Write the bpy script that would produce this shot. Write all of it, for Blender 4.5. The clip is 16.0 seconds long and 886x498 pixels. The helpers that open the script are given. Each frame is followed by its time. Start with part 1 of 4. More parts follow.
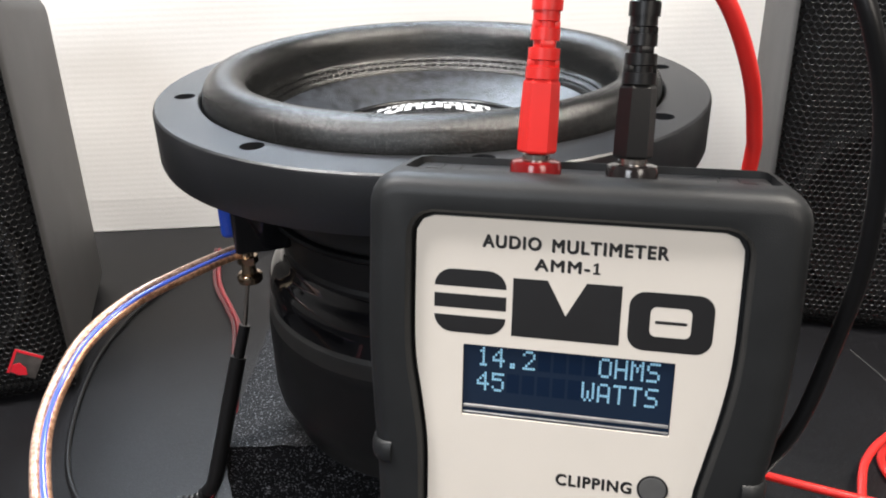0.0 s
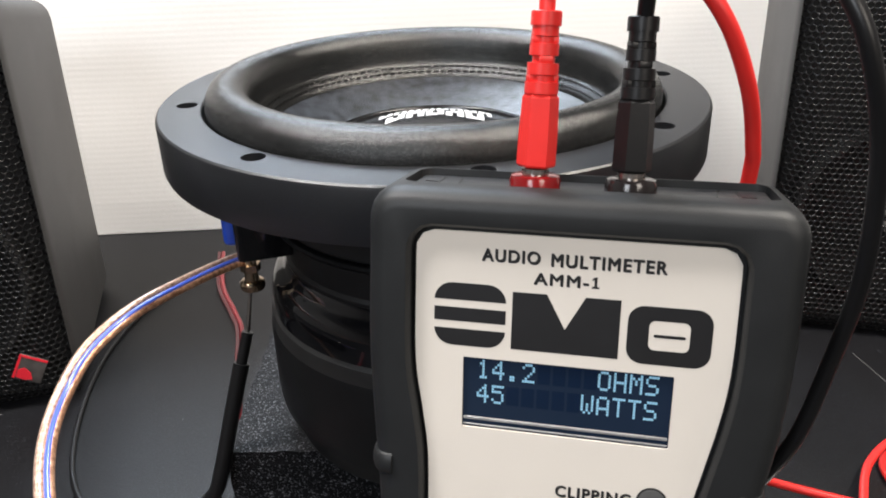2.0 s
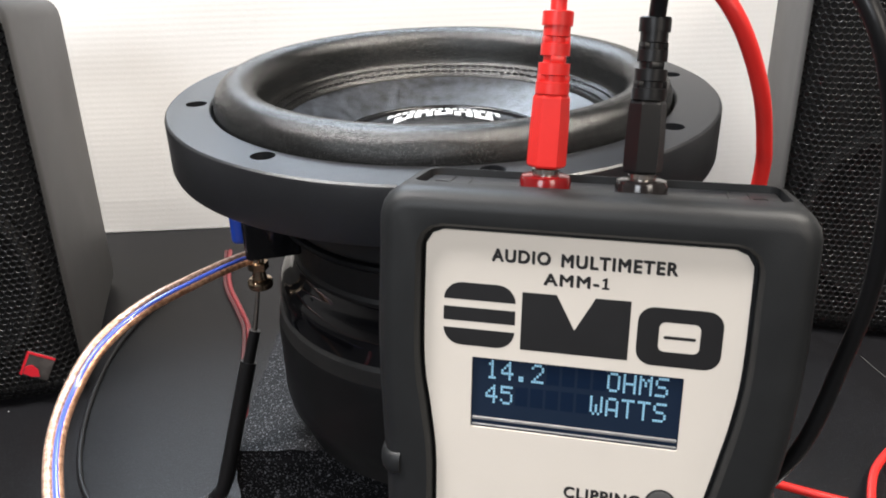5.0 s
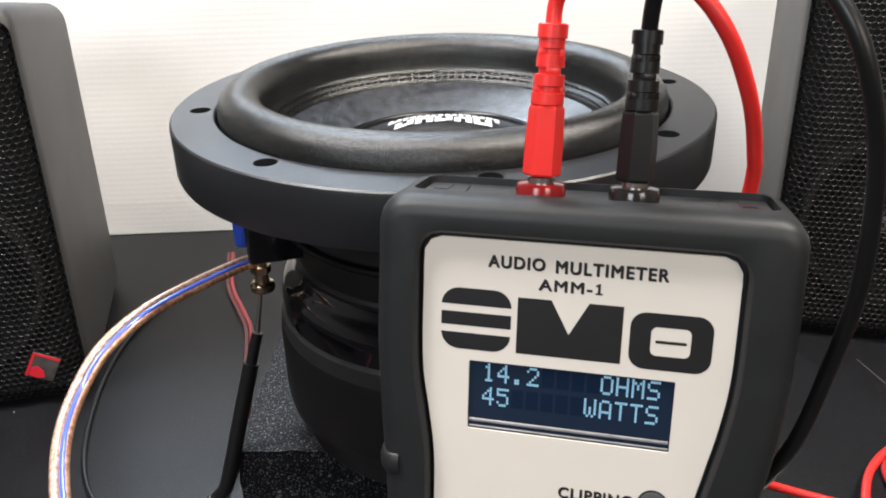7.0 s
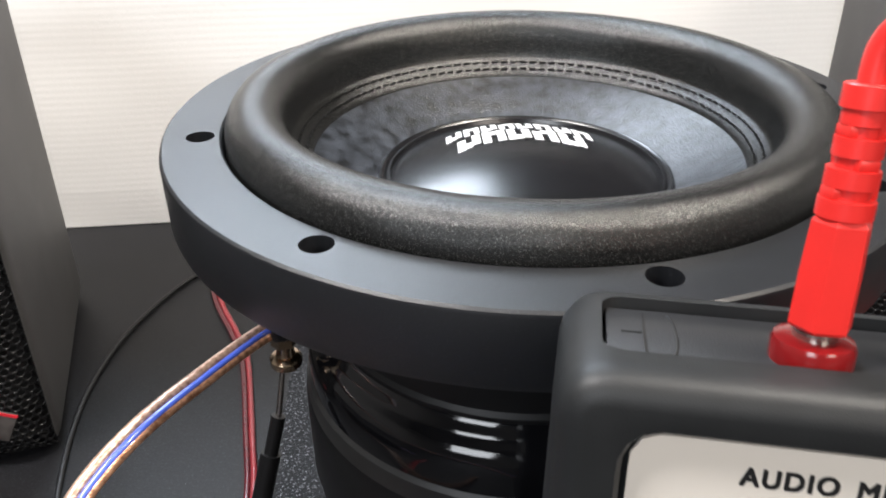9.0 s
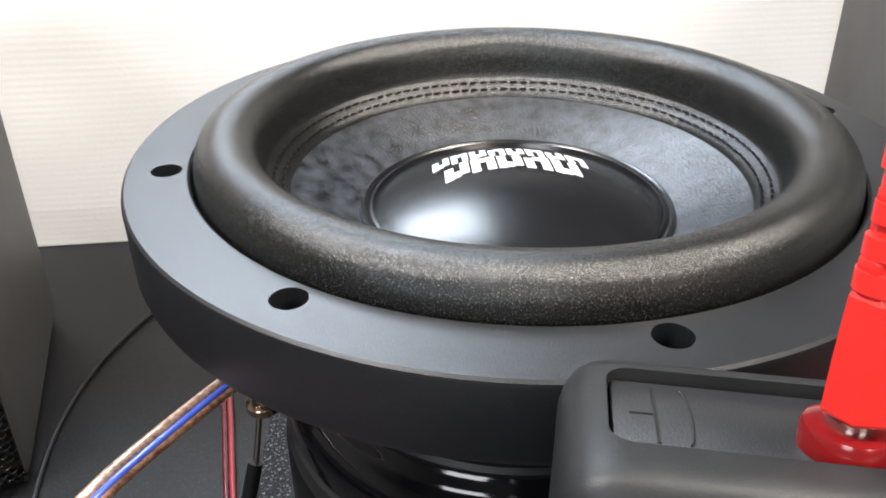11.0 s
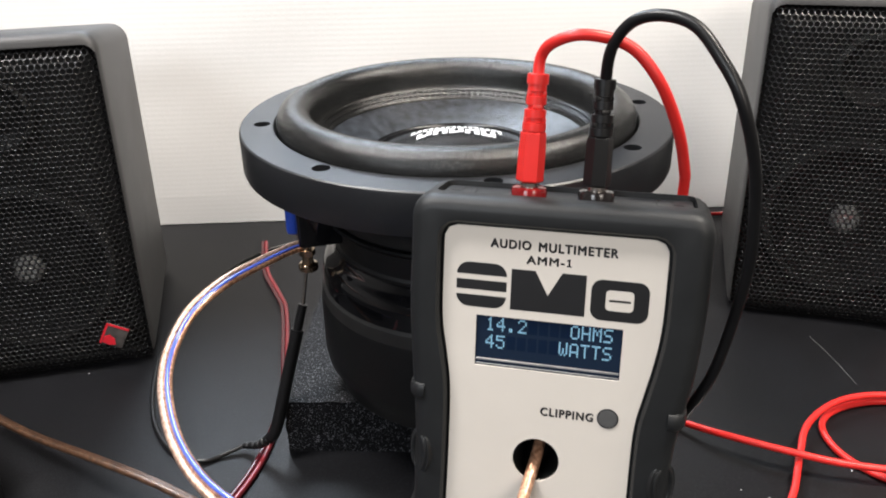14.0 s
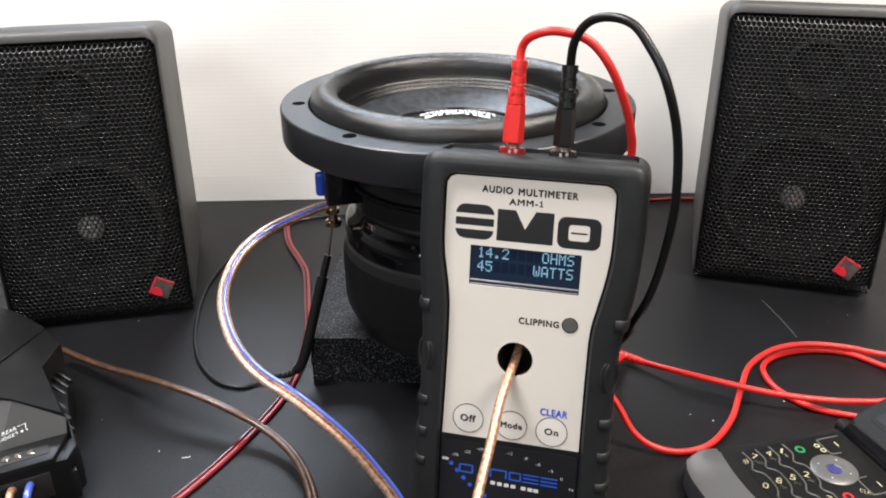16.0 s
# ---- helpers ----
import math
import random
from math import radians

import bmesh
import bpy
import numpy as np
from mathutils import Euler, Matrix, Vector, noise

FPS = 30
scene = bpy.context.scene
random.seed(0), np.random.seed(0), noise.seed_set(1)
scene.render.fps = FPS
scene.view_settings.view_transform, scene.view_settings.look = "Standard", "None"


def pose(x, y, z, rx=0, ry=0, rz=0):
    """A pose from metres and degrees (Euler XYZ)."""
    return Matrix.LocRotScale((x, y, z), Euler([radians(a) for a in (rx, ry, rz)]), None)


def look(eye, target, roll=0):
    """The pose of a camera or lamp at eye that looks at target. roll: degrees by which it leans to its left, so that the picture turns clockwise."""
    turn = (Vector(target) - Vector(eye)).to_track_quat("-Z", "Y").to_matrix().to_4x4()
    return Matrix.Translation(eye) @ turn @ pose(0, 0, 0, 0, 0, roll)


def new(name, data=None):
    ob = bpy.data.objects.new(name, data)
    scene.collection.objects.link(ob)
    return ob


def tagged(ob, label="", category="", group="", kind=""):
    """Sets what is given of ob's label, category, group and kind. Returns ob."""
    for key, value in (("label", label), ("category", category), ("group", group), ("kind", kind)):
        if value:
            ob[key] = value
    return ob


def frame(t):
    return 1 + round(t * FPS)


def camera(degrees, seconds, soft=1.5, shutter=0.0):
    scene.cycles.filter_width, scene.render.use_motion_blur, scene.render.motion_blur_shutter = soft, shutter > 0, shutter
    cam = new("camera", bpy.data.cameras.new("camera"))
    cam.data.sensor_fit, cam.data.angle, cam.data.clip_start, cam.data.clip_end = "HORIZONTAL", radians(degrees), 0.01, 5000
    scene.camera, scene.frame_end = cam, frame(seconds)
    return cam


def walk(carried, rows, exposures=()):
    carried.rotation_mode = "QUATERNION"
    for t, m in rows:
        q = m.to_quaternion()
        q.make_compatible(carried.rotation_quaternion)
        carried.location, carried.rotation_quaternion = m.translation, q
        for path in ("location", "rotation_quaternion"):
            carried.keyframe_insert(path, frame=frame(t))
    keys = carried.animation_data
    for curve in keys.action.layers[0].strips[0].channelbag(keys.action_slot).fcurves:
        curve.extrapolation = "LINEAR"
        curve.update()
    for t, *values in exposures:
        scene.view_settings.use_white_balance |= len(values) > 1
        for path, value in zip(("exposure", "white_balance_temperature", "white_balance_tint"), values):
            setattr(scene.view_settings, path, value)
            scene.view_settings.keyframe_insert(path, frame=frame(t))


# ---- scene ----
cam = camera(57.74, 16.0, soft=1.9, shutter=0.4)
ROWS = [  # seconds, place, turn
    (0.0, 0.0000, -0.3417, 0.2829, 64.328, 1.219, -0.000),
    (0.5, 0.0015, -0.3415, 0.2858, 64.327, 1.353, 0.238),
    (1.0, 0.0005, -0.3411, 0.2851, 64.299, 1.328, 0.183),
    (1.5, 0.0003, -0.3407, 0.2867, 64.217, 1.466, 0.144),
    (2.0, 0.0013, -0.3409, 0.2872, 64.156, 1.436, 0.240),
    (2.5, -0.0004, -0.3413, 0.2869, 64.201, 1.377, 0.401),
    (3.0, -0.0015, -0.3408, 0.2872, 64.307, 1.271, 0.488),
    (3.5, -0.0004, -0.3410, 0.2875, 64.290, 1.341, 0.441),
    (4.0, 0.0003, -0.3407, 0.2868, 64.219, 1.357, 0.583),
    (6.5, -0.0004, -0.3416, 0.2892, 64.136, 1.236, 0.799),
    (7.0, 0.0014, -0.3451, 0.2907, 64.245, 1.256, 0.908),
    (7.3, -0.0011, -0.3457, 0.2928, 64.054, 1.399, 0.748),
    (7.5, -0.0045, -0.3428, 0.2957, 64.021, 1.257, 0.952),
    (7.8, -0.0147, -0.3313, 0.3016, 63.273, 1.202, 0.639),
    (8.0, -0.0211, -0.3180, 0.3005, 62.690, 0.962, 0.276),
    (8.2, -0.0273, -0.3008, 0.3026, 61.688, 1.053, -0.885),
    (8.5, -0.0360, -0.2788, 0.2974, 60.702, 0.511, -1.279),
    (8.7, -0.0405, -0.2638, 0.2953, 59.809, 0.621, -1.978),
    (9.0, -0.0411, -0.2463, 0.2922, 59.504, 0.481, -1.899),
    (9.2, -0.0406, -0.2381, 0.2947, 58.846, 0.838, -2.329),
    (11.3, -0.0389, -0.2262, 0.2930, 60.087, 0.388, -2.721),
    (11.5, -0.0373, -0.2335, 0.2949, 60.609, 0.282, -2.346),
    (11.8, -0.0357, -0.2534, 0.3028, 60.810, 0.464, -2.560),
    (12.0, -0.0298, -0.2699, 0.3092, 61.731, 0.620, -1.652),
    (12.2, -0.0260, -0.2928, 0.3181, 62.071, 0.708, -1.561),
    (12.5, -0.0186, -0.3263, 0.3231, 62.850, 0.875, -0.832),
    (12.8, -0.0148, -0.3550, 0.3243, 63.372, 0.511, 0.033),
    (13.0, -0.0105, -0.3685, 0.3265, 63.311, 1.098, 0.502),
    (13.5, -0.0024, -0.3993, 0.3236, 63.651, 0.895, 0.906),
    (14.0, -0.0001, -0.4223, 0.3240, 63.862, 1.034, 1.478),
    (14.5, 0.0022, -0.4467, 0.3261, 63.955, 0.856, 1.545),
    (15.0, 0.0028, -0.4759, 0.3305, 64.038, 0.540, 1.659),
    (15.5, 0.0008, -0.4998, 0.3347, 64.128, 0.277, 1.873),
    (16.0, 0.0020, -0.5180, 0.3384, 64.184, 0.295, 1.893),
]
walk(cam, [(t, pose(*row)) for t, *row in ROWS], [(0.0, 0.34), (7.5, 0.34), (8.5, 0.27), (9.0, 0.42), (11.3, 0.54), (11.5, 0.42), (11.8, 0.38), (12.5, 0.17), (13.5, 0.2), (14.5, 0.28), (15.2, 0.30), (16.0, 0.29)])

# ---- light ----
world = bpy.data.worlds.new("room_light")
world.use_nodes = True
world.node_tree.nodes["Background"].inputs["Color"].default_value = (1.0, 0.95, 0.9, 1)
world.node_tree.nodes["Background"].inputs["Strength"].default_value = 0.05
scene.world = world


def area_lamp(name, m, sx, sy, watts, colour):
    d = bpy.data.lights.new(name, "AREA")
    d.shape, d.size, d.size_y, d.energy, d.color = "RECTANGLE", sx, sy, watts, colour
    ob = new(name, d)
    ob.matrix_world = m
    return ob


area_lamp("ceiling_panel_light_left", look((-0.62, -0.10, 1.58), (-0.25, 0.0, 0.0)), 0.32, 0.7, 41.0, (0.98, 0.95, 0.94))
area_lamp("ceiling_panel_light_right", look((0.62, -0.10, 1.58), (0.25, 0.0, 0.0)), 0.32, 0.7, 40.0, (1.0, 0.93, 0.84))
area_lamp("back_room_light", look((-0.42, 1.15, 1.56), (-0.38, 0.5, 0.0)), 0.7, 0.9, 42.0, (0.78, 0.88, 1.0))
area_lamp("room_light_left", look((-0.75, -1.5, 1.05), (0.0, 0.0, 0.15)), 0.6, 0.6, 11.0, (0.90, 0.94, 1.0))
area_lamp("room_light_right", look((0.75, -1.4, 1.05), (0.0, 0.0, 0.15)), 0.6, 0.6, 9.8, (1.0, 0.91, 0.82))


# ---- materials ----
def material(name, colour, rough=0.5, metal=0.0, vary=0.15, scale=60.0, bump=0.0, bump_scale=800.0, coat=0.0, second=None, spec=0.5):
    """A surface with mottling at one scale, fine relief at another and uneven gloss."""
    m = bpy.data.materials.new(name)
    m.use_nodes = True
    nt = m.node_tree
    b = nt.nodes["Principled BSDF"]
    tc = nt.nodes.new("ShaderNodeTexCoord")
    n1 = nt.nodes.new("ShaderNodeTexNoise")
    n1.inputs["Scale"].default_value, n1.inputs["Detail"].default_value = scale, 6
    nt.links.new(tc.outputs["Object"], n1.inputs["Vector"])
    ramp = nt.nodes.new("ShaderNodeValToRGB")
    lo = [c * (1 - vary) for c in colour]
    hi = [min(1, c * (1 + vary)) for c in (second or colour)]
    ramp.color_ramp.elements[0].position, ramp.color_ramp.elements[1].position = 0.3, 0.7
    ramp.color_ramp.elements[0].color, ramp.color_ramp.elements[1].color = (*lo, 1), (*hi, 1)
    nt.links.new(n1.outputs["Fac"], ramp.inputs["Fac"])
    nt.links.new(ramp.outputs["Color"], b.inputs["Base Color"])
    mr = nt.nodes.new("ShaderNodeMapRange")
    mr.inputs["To Min"].default_value, mr.inputs["To Max"].default_value = rough * 0.85, min(1, rough * 1.15)
    n3 = nt.nodes.new("ShaderNodeTexNoise")
    n3.inputs["Scale"].default_value = scale * 0.3
    nt.links.new(tc.outputs["Object"], n3.inputs["Vector"])
    nt.links.new(n3.outputs["Fac"], mr.inputs["Value"])
    nt.links.new(mr.outputs["Result"], b.inputs["Roughness"])
    b.inputs["Metallic"].default_value = metal
    b.inputs["Coat Weight"].default_value = coat
    b.inputs["Coat Roughness"].default_value = 0.08
    b.inputs["Specular IOR Level"].default_value = spec
    if bump:
        n2 = nt.nodes.new("ShaderNodeTexNoise")
        n2.inputs["Scale"].default_value, n2.inputs["Detail"].default_value = bump_scale, 4
        nt.links.new(tc.outputs["Object"], n2.inputs["Vector"])
        bp = nt.nodes.new("ShaderNodeBump")
        bp.inputs["Strength"].default_value, bp.inputs["Distance"].default_value = bump, 0.0006
        nt.links.new(n2.outputs["Fac"], bp.inputs["Height"])
        nt.links.new(bp.outputs["Normal"], b.inputs["Normal"])
    return m


def glow(name, colour, strength):
    m = bpy.data.materials.new(name)
    m.use_nodes = True
    b = m.node_tree.nodes["Principled BSDF"]
    b.inputs["Base Color"].default_value = (*colour, 1)
    b.inputs["Emission Color"].default_value = (*colour, 1)
    b.inputs["Emission Strength"].default_value = strength
    b.inputs["Roughness"].default_value = 0.12
    return m


def speckled(name, base, fleck, level, scale, rough, bump=0.2, bump_scale=900.0, spec=0.5, vary=0.25):
    """A dark surface with small uneven light flecks, of dust or of sparkle painted into the colour."""
    m = material(name, base, rough, vary=vary, scale=35, bump=bump, bump_scale=bump_scale, spec=spec)
    nt = m.node_tree
    b = nt.nodes["Principled BSDF"]
    tc = nt.nodes.new("ShaderNodeTexCoord")
    v = nt.nodes.new("ShaderNodeTexNoise")
    v.inputs["Scale"].default_value, v.inputs["Detail"].default_value, v.inputs["Roughness"].default_value = scale, 3, 0.7
    nt.links.new(tc.outputs["Object"], v.inputs["Vector"])
    ramp = nt.nodes.new("ShaderNodeValToRGB")
    ramp.color_ramp.elements[0].position, ramp.color_ramp.elements[1].position = level, level + 0.06
    nt.links.new(v.outputs["Fac"], ramp.inputs["Fac"])
    mix = nt.nodes.new("ShaderNodeMix")
    mix.data_type = "RGBA"
    old = b.inputs["Base Color"].links[0].from_socket
    nt.links.new(ramp.outputs["Color"], mix.inputs["Factor"])
    nt.links.new(old, mix.inputs["A"])
    mix.inputs["B"].default_value = (*fleck, 1)
    nt.links.new(mix.outputs["Result"], b.inputs["Base Color"])
    return m


def strands(name, colour, second, scale=1200.0):
    """Twisted bare strands under a clear glossy jacket."""
    m = material(name, colour, 0.35, metal=0.55, vary=0.25, scale=500, coat=0.8, second=second)
    nt = m.node_tree
    b = nt.nodes["Principled BSDF"]
    uv = nt.nodes.new("ShaderNodeUVMap")
    w = nt.nodes.new("ShaderNodeTexWave")
    w.wave_type, w.bands_direction = "BANDS", "DIAGONAL"
    w.inputs["Scale"].default_value, w.inputs["Distortion"].default_value = 1.6, 1.5
    nt.links.new(uv.outputs["UV"], w.inputs["Vector"])
    bp = nt.nodes.new("ShaderNodeBump")
    bp.inputs["Strength"].default_value, bp.inputs["Distance"].default_value = 0.26, 0.0005
    nt.links.new(w.outputs["Fac"], bp.inputs["Height"])
    nt.links.new(bp.outputs["Normal"], b.inputs["Normal"])
    return m


# Flecks are dust; their bluish tone also paints in some of the table's sheen.
M_TABLE = speckled("black_laminate", (0.0032, 0.0032, 0.0040), (0.040, 0.042, 0.050), 0.585, 850.0, 0.40, bump=0.48, bump_scale=1400.0, spec=0.30)
M_WALL = material("white_corrugated_plastic", (0.90, 0.885, 0.865), 0.38, vary=0.015, scale=8, bump=0.05, bump_scale=300)
# Kept dim so the unseen room shell bounces little light.
M_ROOM = material("unseen_room_plaster", (0.16, 0.155, 0.15), 0.8, vary=0.06, scale=5, bump=0.2, bump_scale=90)
M_FLANGE = speckled("satin_black_aluminium", (0.0085, 0.0092, 0.011), (0.045, 0.048, 0.054), 0.62, 2600.0, 0.36, bump=0.16, bump_scale=3500, vary=0.15, spec=0.72)
# The roll's glints are painted in as light flecks.
M_FOAMROLL = speckled("foam_surround", (0.0045, 0.0045, 0.0045), (0.12, 0.12, 0.115), 0.60, 3600.0, 0.26, bump=0.30, bump_scale=3600.0, spec=0.62)
M_CONE = material("pressed_paper_cone", (0.0045, 0.005, 0.006), 0.33, vary=0.6, scale=210, bump=0.5, bump_scale=1100, second=(0.024, 0.027, 0.033), spec=0.6)
M_CAP = material("satin_dust_cap", (0.006, 0.006, 0.007), 0.25, vary=0.1, scale=200, bump=0.06, bump_scale=2000, spec=0.5)
M_THREAD = material("black_thread", (0.004, 0.004, 0.004), 0.75, vary=0.2, scale=900, spec=0.15)
M_WHITEINK = material("white_ink", (0.62, 0.63, 0.63), 0.5, vary=0.05, scale=300)
M_GLOSSBLACK = material("gloss_black_paint", (0.005, 0.005, 0.006), 0.085, vary=0.2, scale=80, bump=0.05, bump_scale=300)
M_MOTOR = material("rubber_magnet_boot", (0.007, 0.007, 0.0075), 0.45, vary=0.15, scale=120, bump=0.1, bump_scale=1800, spec=0.3)
M_BAND = material("grey_plate_edge", (0.022, 0.0215, 0.021), 0.42, vary=0.15, scale=120)
M_FOAM = speckled("open_cell_foam", (0.005, 0.005, 0.006), (0.19, 0.195, 0.21), 0.58, 900.0, 0.6, bump=1.0, bump_scale=700.0, spec=0.16)
M_GOLD = material("brass_terminal", (0.48, 0.36, 0.25), 0.2, metal=1.0, vary=0.1, scale=300)
M_STEEL = material("steel_probe_tip", (0.55, 0.5, 0.46), 0.25, metal=1.0, vary=0.1, scale=300)
M_BOOT = material("rubber_holster", (0.0125, 0.0134, 0.0142), 0.46, vary=0.12, scale=140, bump=0.12, bump_scale=3000, spec=0.34)
M_CASE = material("grey_black_plastic_case", (0.013, 0.013, 0.014), 0.42, vary=0.1, scale=200, bump=0.2, bump_scale=2600)
M_GAP = material("dark_plastic_gap", (0.008, 0.008, 0.008), 0.4)
M_FACE = material("white_face_label", (0.67, 0.625, 0.565), 0.42, vary=0.015, scale=40, bump=0.03, bump_scale=1500)
M_INK = material("black_ink", (0.012, 0.012, 0.013), 0.4, vary=0.1, scale=100)
M_LOWER = material("black_face_label", (0.010, 0.010, 0.012), 0.32, vary=0.1, scale=100)
M_BLUEINK = material("blue_ink", (0.02, 0.09, 0.52), 0.4, vary=0.05, scale=100)
M_LCD = glow("lcd_backlit_glass", (0.009, 0.0165, 0.033), 0.22)
M_LCDGHOST = glow("lcd_unlit_cells", (0.0045, 0.011, 0.028), 0.2)
M_LCDON = glow("lcd_lit_dots", (0.18, 0.35, 0.48), 0.5)
M_LCDEDGE = material("lcd_frame_edge", (0.30, 0.30, 0.30), 0.42, metal=0.3, vary=0.15, scale=200)
M_LED = material("smoked_led_lens", (0.09, 0.09, 0.09), 0.3, vary=0.1, scale=200)
M_BUTTON = material("white_membrane", (0.69, 0.655, 0.605), 0.4, vary=0.015, scale=60)
M_REDJACK = material("dark_red_plastic", (0.17, 0.007, 0.008), 0.16, vary=0.1, scale=200)
M_BLACKJACK = material("gloss_black_plastic", (0.012, 0.010, 0.010), 0.14, vary=0.1, scale=200)
M_RED = material("red_silicone", (0.70, 0.024, 0.02), 0.38, vary=0.06, scale=90, bump=0.05, bump_scale=900)
M_BLACKPVC = material("black_silicone", (0.0065, 0.0065, 0.007), 0.36, vary=0.1, scale=90, bump=0.05, bump_scale=900, spec=0.34)
M_COPPER = strands("copper_strands", (0.36, 0.16, 0.085), (0.66, 0.38, 0.24))
# Copper again, with the clear jacket's white reflection put into the colour.
M_COPPER_SHEEN = strands("copper_strands_sheen", (0.36, 0.20, 0.14), (0.58, 0.40, 0.31))
M_BROWN = material("brown_tinted_wire", (0.040, 0.018, 0.010), 0.4, metal=0.2, vary=0.3, scale=260, second=(0.085, 0.042, 0.022), coat=0.3, bump=0.3, bump_scale=500)
M_BLUE = material("blue_stripe", (0.06, 0.11, 0.52), 0.3, vary=0.05, scale=90, coat=1.0)
# One red jacket twice: shade painted into the first, haze into the second.
M_RED_SHADED = material("red_jacket_shaded", (0.075, 0.005, 0.010), 0.25, vary=0.15, scale=200, coat=0.4)
M_RED_HAZED = material("red_jacket_hazed", (0.22, 0.022, 0.028), 0.3, vary=0.1, scale=200, coat=0.3)
M_CAB = material("grey_moulded_cabinet", (0.039, 0.038, 0.038), 0.5, vary=0.08, scale=60, bump=0.25, bump_scale=1400)
M_GRILLE = material("black_perforated_steel", (0.0065, 0.0065, 0.0072), 0.26, vary=0.1, scale=100, spec=0.36)
M_BAFFLE = material("black_baffle", (0.008, 0.008, 0.008), 0.6, vary=0.1, scale=60)
M_DRIVER = material("grey_driver_cone", (0.015, 0.015, 0.015), 0.45, vary=0.1, scale=60, spec=0.3)
M_RIM = material("grey_driver_rim", (0.055, 0.055, 0.055), 0.4, vary=0.1, scale=60)
M_BRIGHT = material("polished_phase_plug", (0.75, 0.74, 0.72), 0.30, metal=0.6, vary=0.05, scale=60)
M_BADGE = material("grey_metal_badge", (0.16, 0.145, 0.14), 0.3, metal=0.7, vary=0.3, scale=160)
M_BADGERED = material("red_badge_enamel", (0.62, 0.02, 0.035), 0.3, vary=0.05, scale=60)
M_BLUEPLASTIC = material("blue_plastic", (0.02, 0.07, 0.45), 0.3, vary=0.1, scale=60)
M_AMP = material("satin_black_amplifier_paint", (0.0042, 0.0042, 0.0048), 0.36, vary=0.12, scale=80, bump=0.1, bump_scale=1500, spec=0.24)
M_AMPGREY = material("dark_grey_amplifier_lid", (0.0075, 0.0075, 0.0082), 0.34, vary=0.1, scale=60, bump=0.06, bump_scale=1500, spec=0.26)
M_SILVER = material("silver_painted_plastic", (0.34, 0.34, 0.355), 0.30, metal=0.75, vary=0.05, scale=60)
M_PHONE = speckled("phone_dark_plastic", (0.009, 0.0088, 0.0085), (0.05, 0.048, 0.045), 0.64, 700.0, 0.5, bump=0.1, bump_scale=2000, spec=0.14)
M_KEYPAD = material("phone_keypad_sheet", (0.007, 0.007, 0.007), 0.40, vary=0.15, scale=160, spec=0.14)
M_KEYLINE = material("phone_key_outline", (0.14, 0.137, 0.13), 0.35, metal=0.3, vary=0.1, scale=160)
M_LEGEND = material("pale_yellow_legend", (0.42, 0.39, 0.23), 0.5, vary=0.05, scale=160)
M_GREEN = material("green_legend", (0.015, 0.20, 0.06), 0.5, vary=0.05, scale=160)
M_NAV = material("grey_navigation_ring", (0.14, 0.137, 0.135), 0.36, metal=0.4, vary=0.08, scale=160)
M_LENS = material("dark_blue_key_lens", (0.05, 0.05, 0.16), 0.1, vary=0.2, scale=200, coat=1.0)


# ---- builders ----
def finish(bm, name, mat, smooth=35.0):
    bmesh.ops.recalc_face_normals(bm, faces=bm.faces[:])
    me = bpy.data.meshes.new(name)
    bm.to_mesh(me)
    bm.free()
    me.materials.append(mat)
    me.polygons.foreach_set("use_smooth", [True] * len(me.polygons))
    if smooth:
        me.set_sharp_from_angle(angle=radians(smooth))
    return me


def part(name, bm, mat, parent, label="", m=None, smooth=35.0):
    me = bm if isinstance(bm, bpy.types.Mesh) else finish(bm, name, mat, smooth)
    ob = new(name, me)
    ob.parent = parent
    if m is not None:
        ob.matrix_local = m
    return tagged(ob, label)


def thing(name, m, label, category, group=""):
    ob = new(name)
    ob.empty_display_size = 0.02
    ob.matrix_world = m
    return tagged(ob, label, category, group)


def lathe(profile, n=96, closed=False):
    """Turns (radius, height) points about z."""
    bm = bmesh.new()
    rings = []
    for r, z in profile:
        if r < 1e-6:
            rings.append([bm.verts.new((0, 0, z))])
        else:
            rings.append([bm.verts.new((r * math.cos(2 * math.pi * k / n), r * math.sin(2 * math.pi * k / n), z)) for k in range(n)])
    pairs = list(zip(rings, rings[1:])) + ([(rings[-1], rings[0])] if closed else [])
    for a, b in pairs:
        for k in range(n):
            q = [a[k % len(a)], a[(k + 1) % len(a)], b[(k + 1) % len(b)], b[k % len(b)]]
            q = list(dict.fromkeys(q))
            if len(q) > 2:
                bm.faces.new(q)
    return bm


def block(sx, sy, sz, r=0.001, seg=2, c=(0, 0, 0)):
    """A box with rounded edges, centred on c."""
    bm = bmesh.new()
    bmesh.ops.create_cube(bm, size=1)
    for v in bm.verts:
        v.co = Vector((v.co.x * sx + c[0], v.co.y * sy + c[1], v.co.z * sz + c[2]))
    if r:
        bmesh.ops.bevel(bm, geom=bm.edges[:], offset=r, segments=seg, profile=0.5, affect="EDGES")
    return bm


def glide(points, n=10):
    """A smooth line through the points."""
    p = [Vector(a) for a in points]
    p = [2 * p[0] - p[1]] + p + [2 * p[-1] - p[-2]]
    out = []
    for a, b, c, d in zip(p, p[1:], p[2:], p[3:]):
        for k in range(n):
            t = k / n
            out.append(0.5 * (2 * b + (c - a) * t + (2 * a - 5 * b + 4 * c - d) * t * t + (3 * b - a - 3 * c + d) * t ** 3))
    out.append(p[-2])
    return out


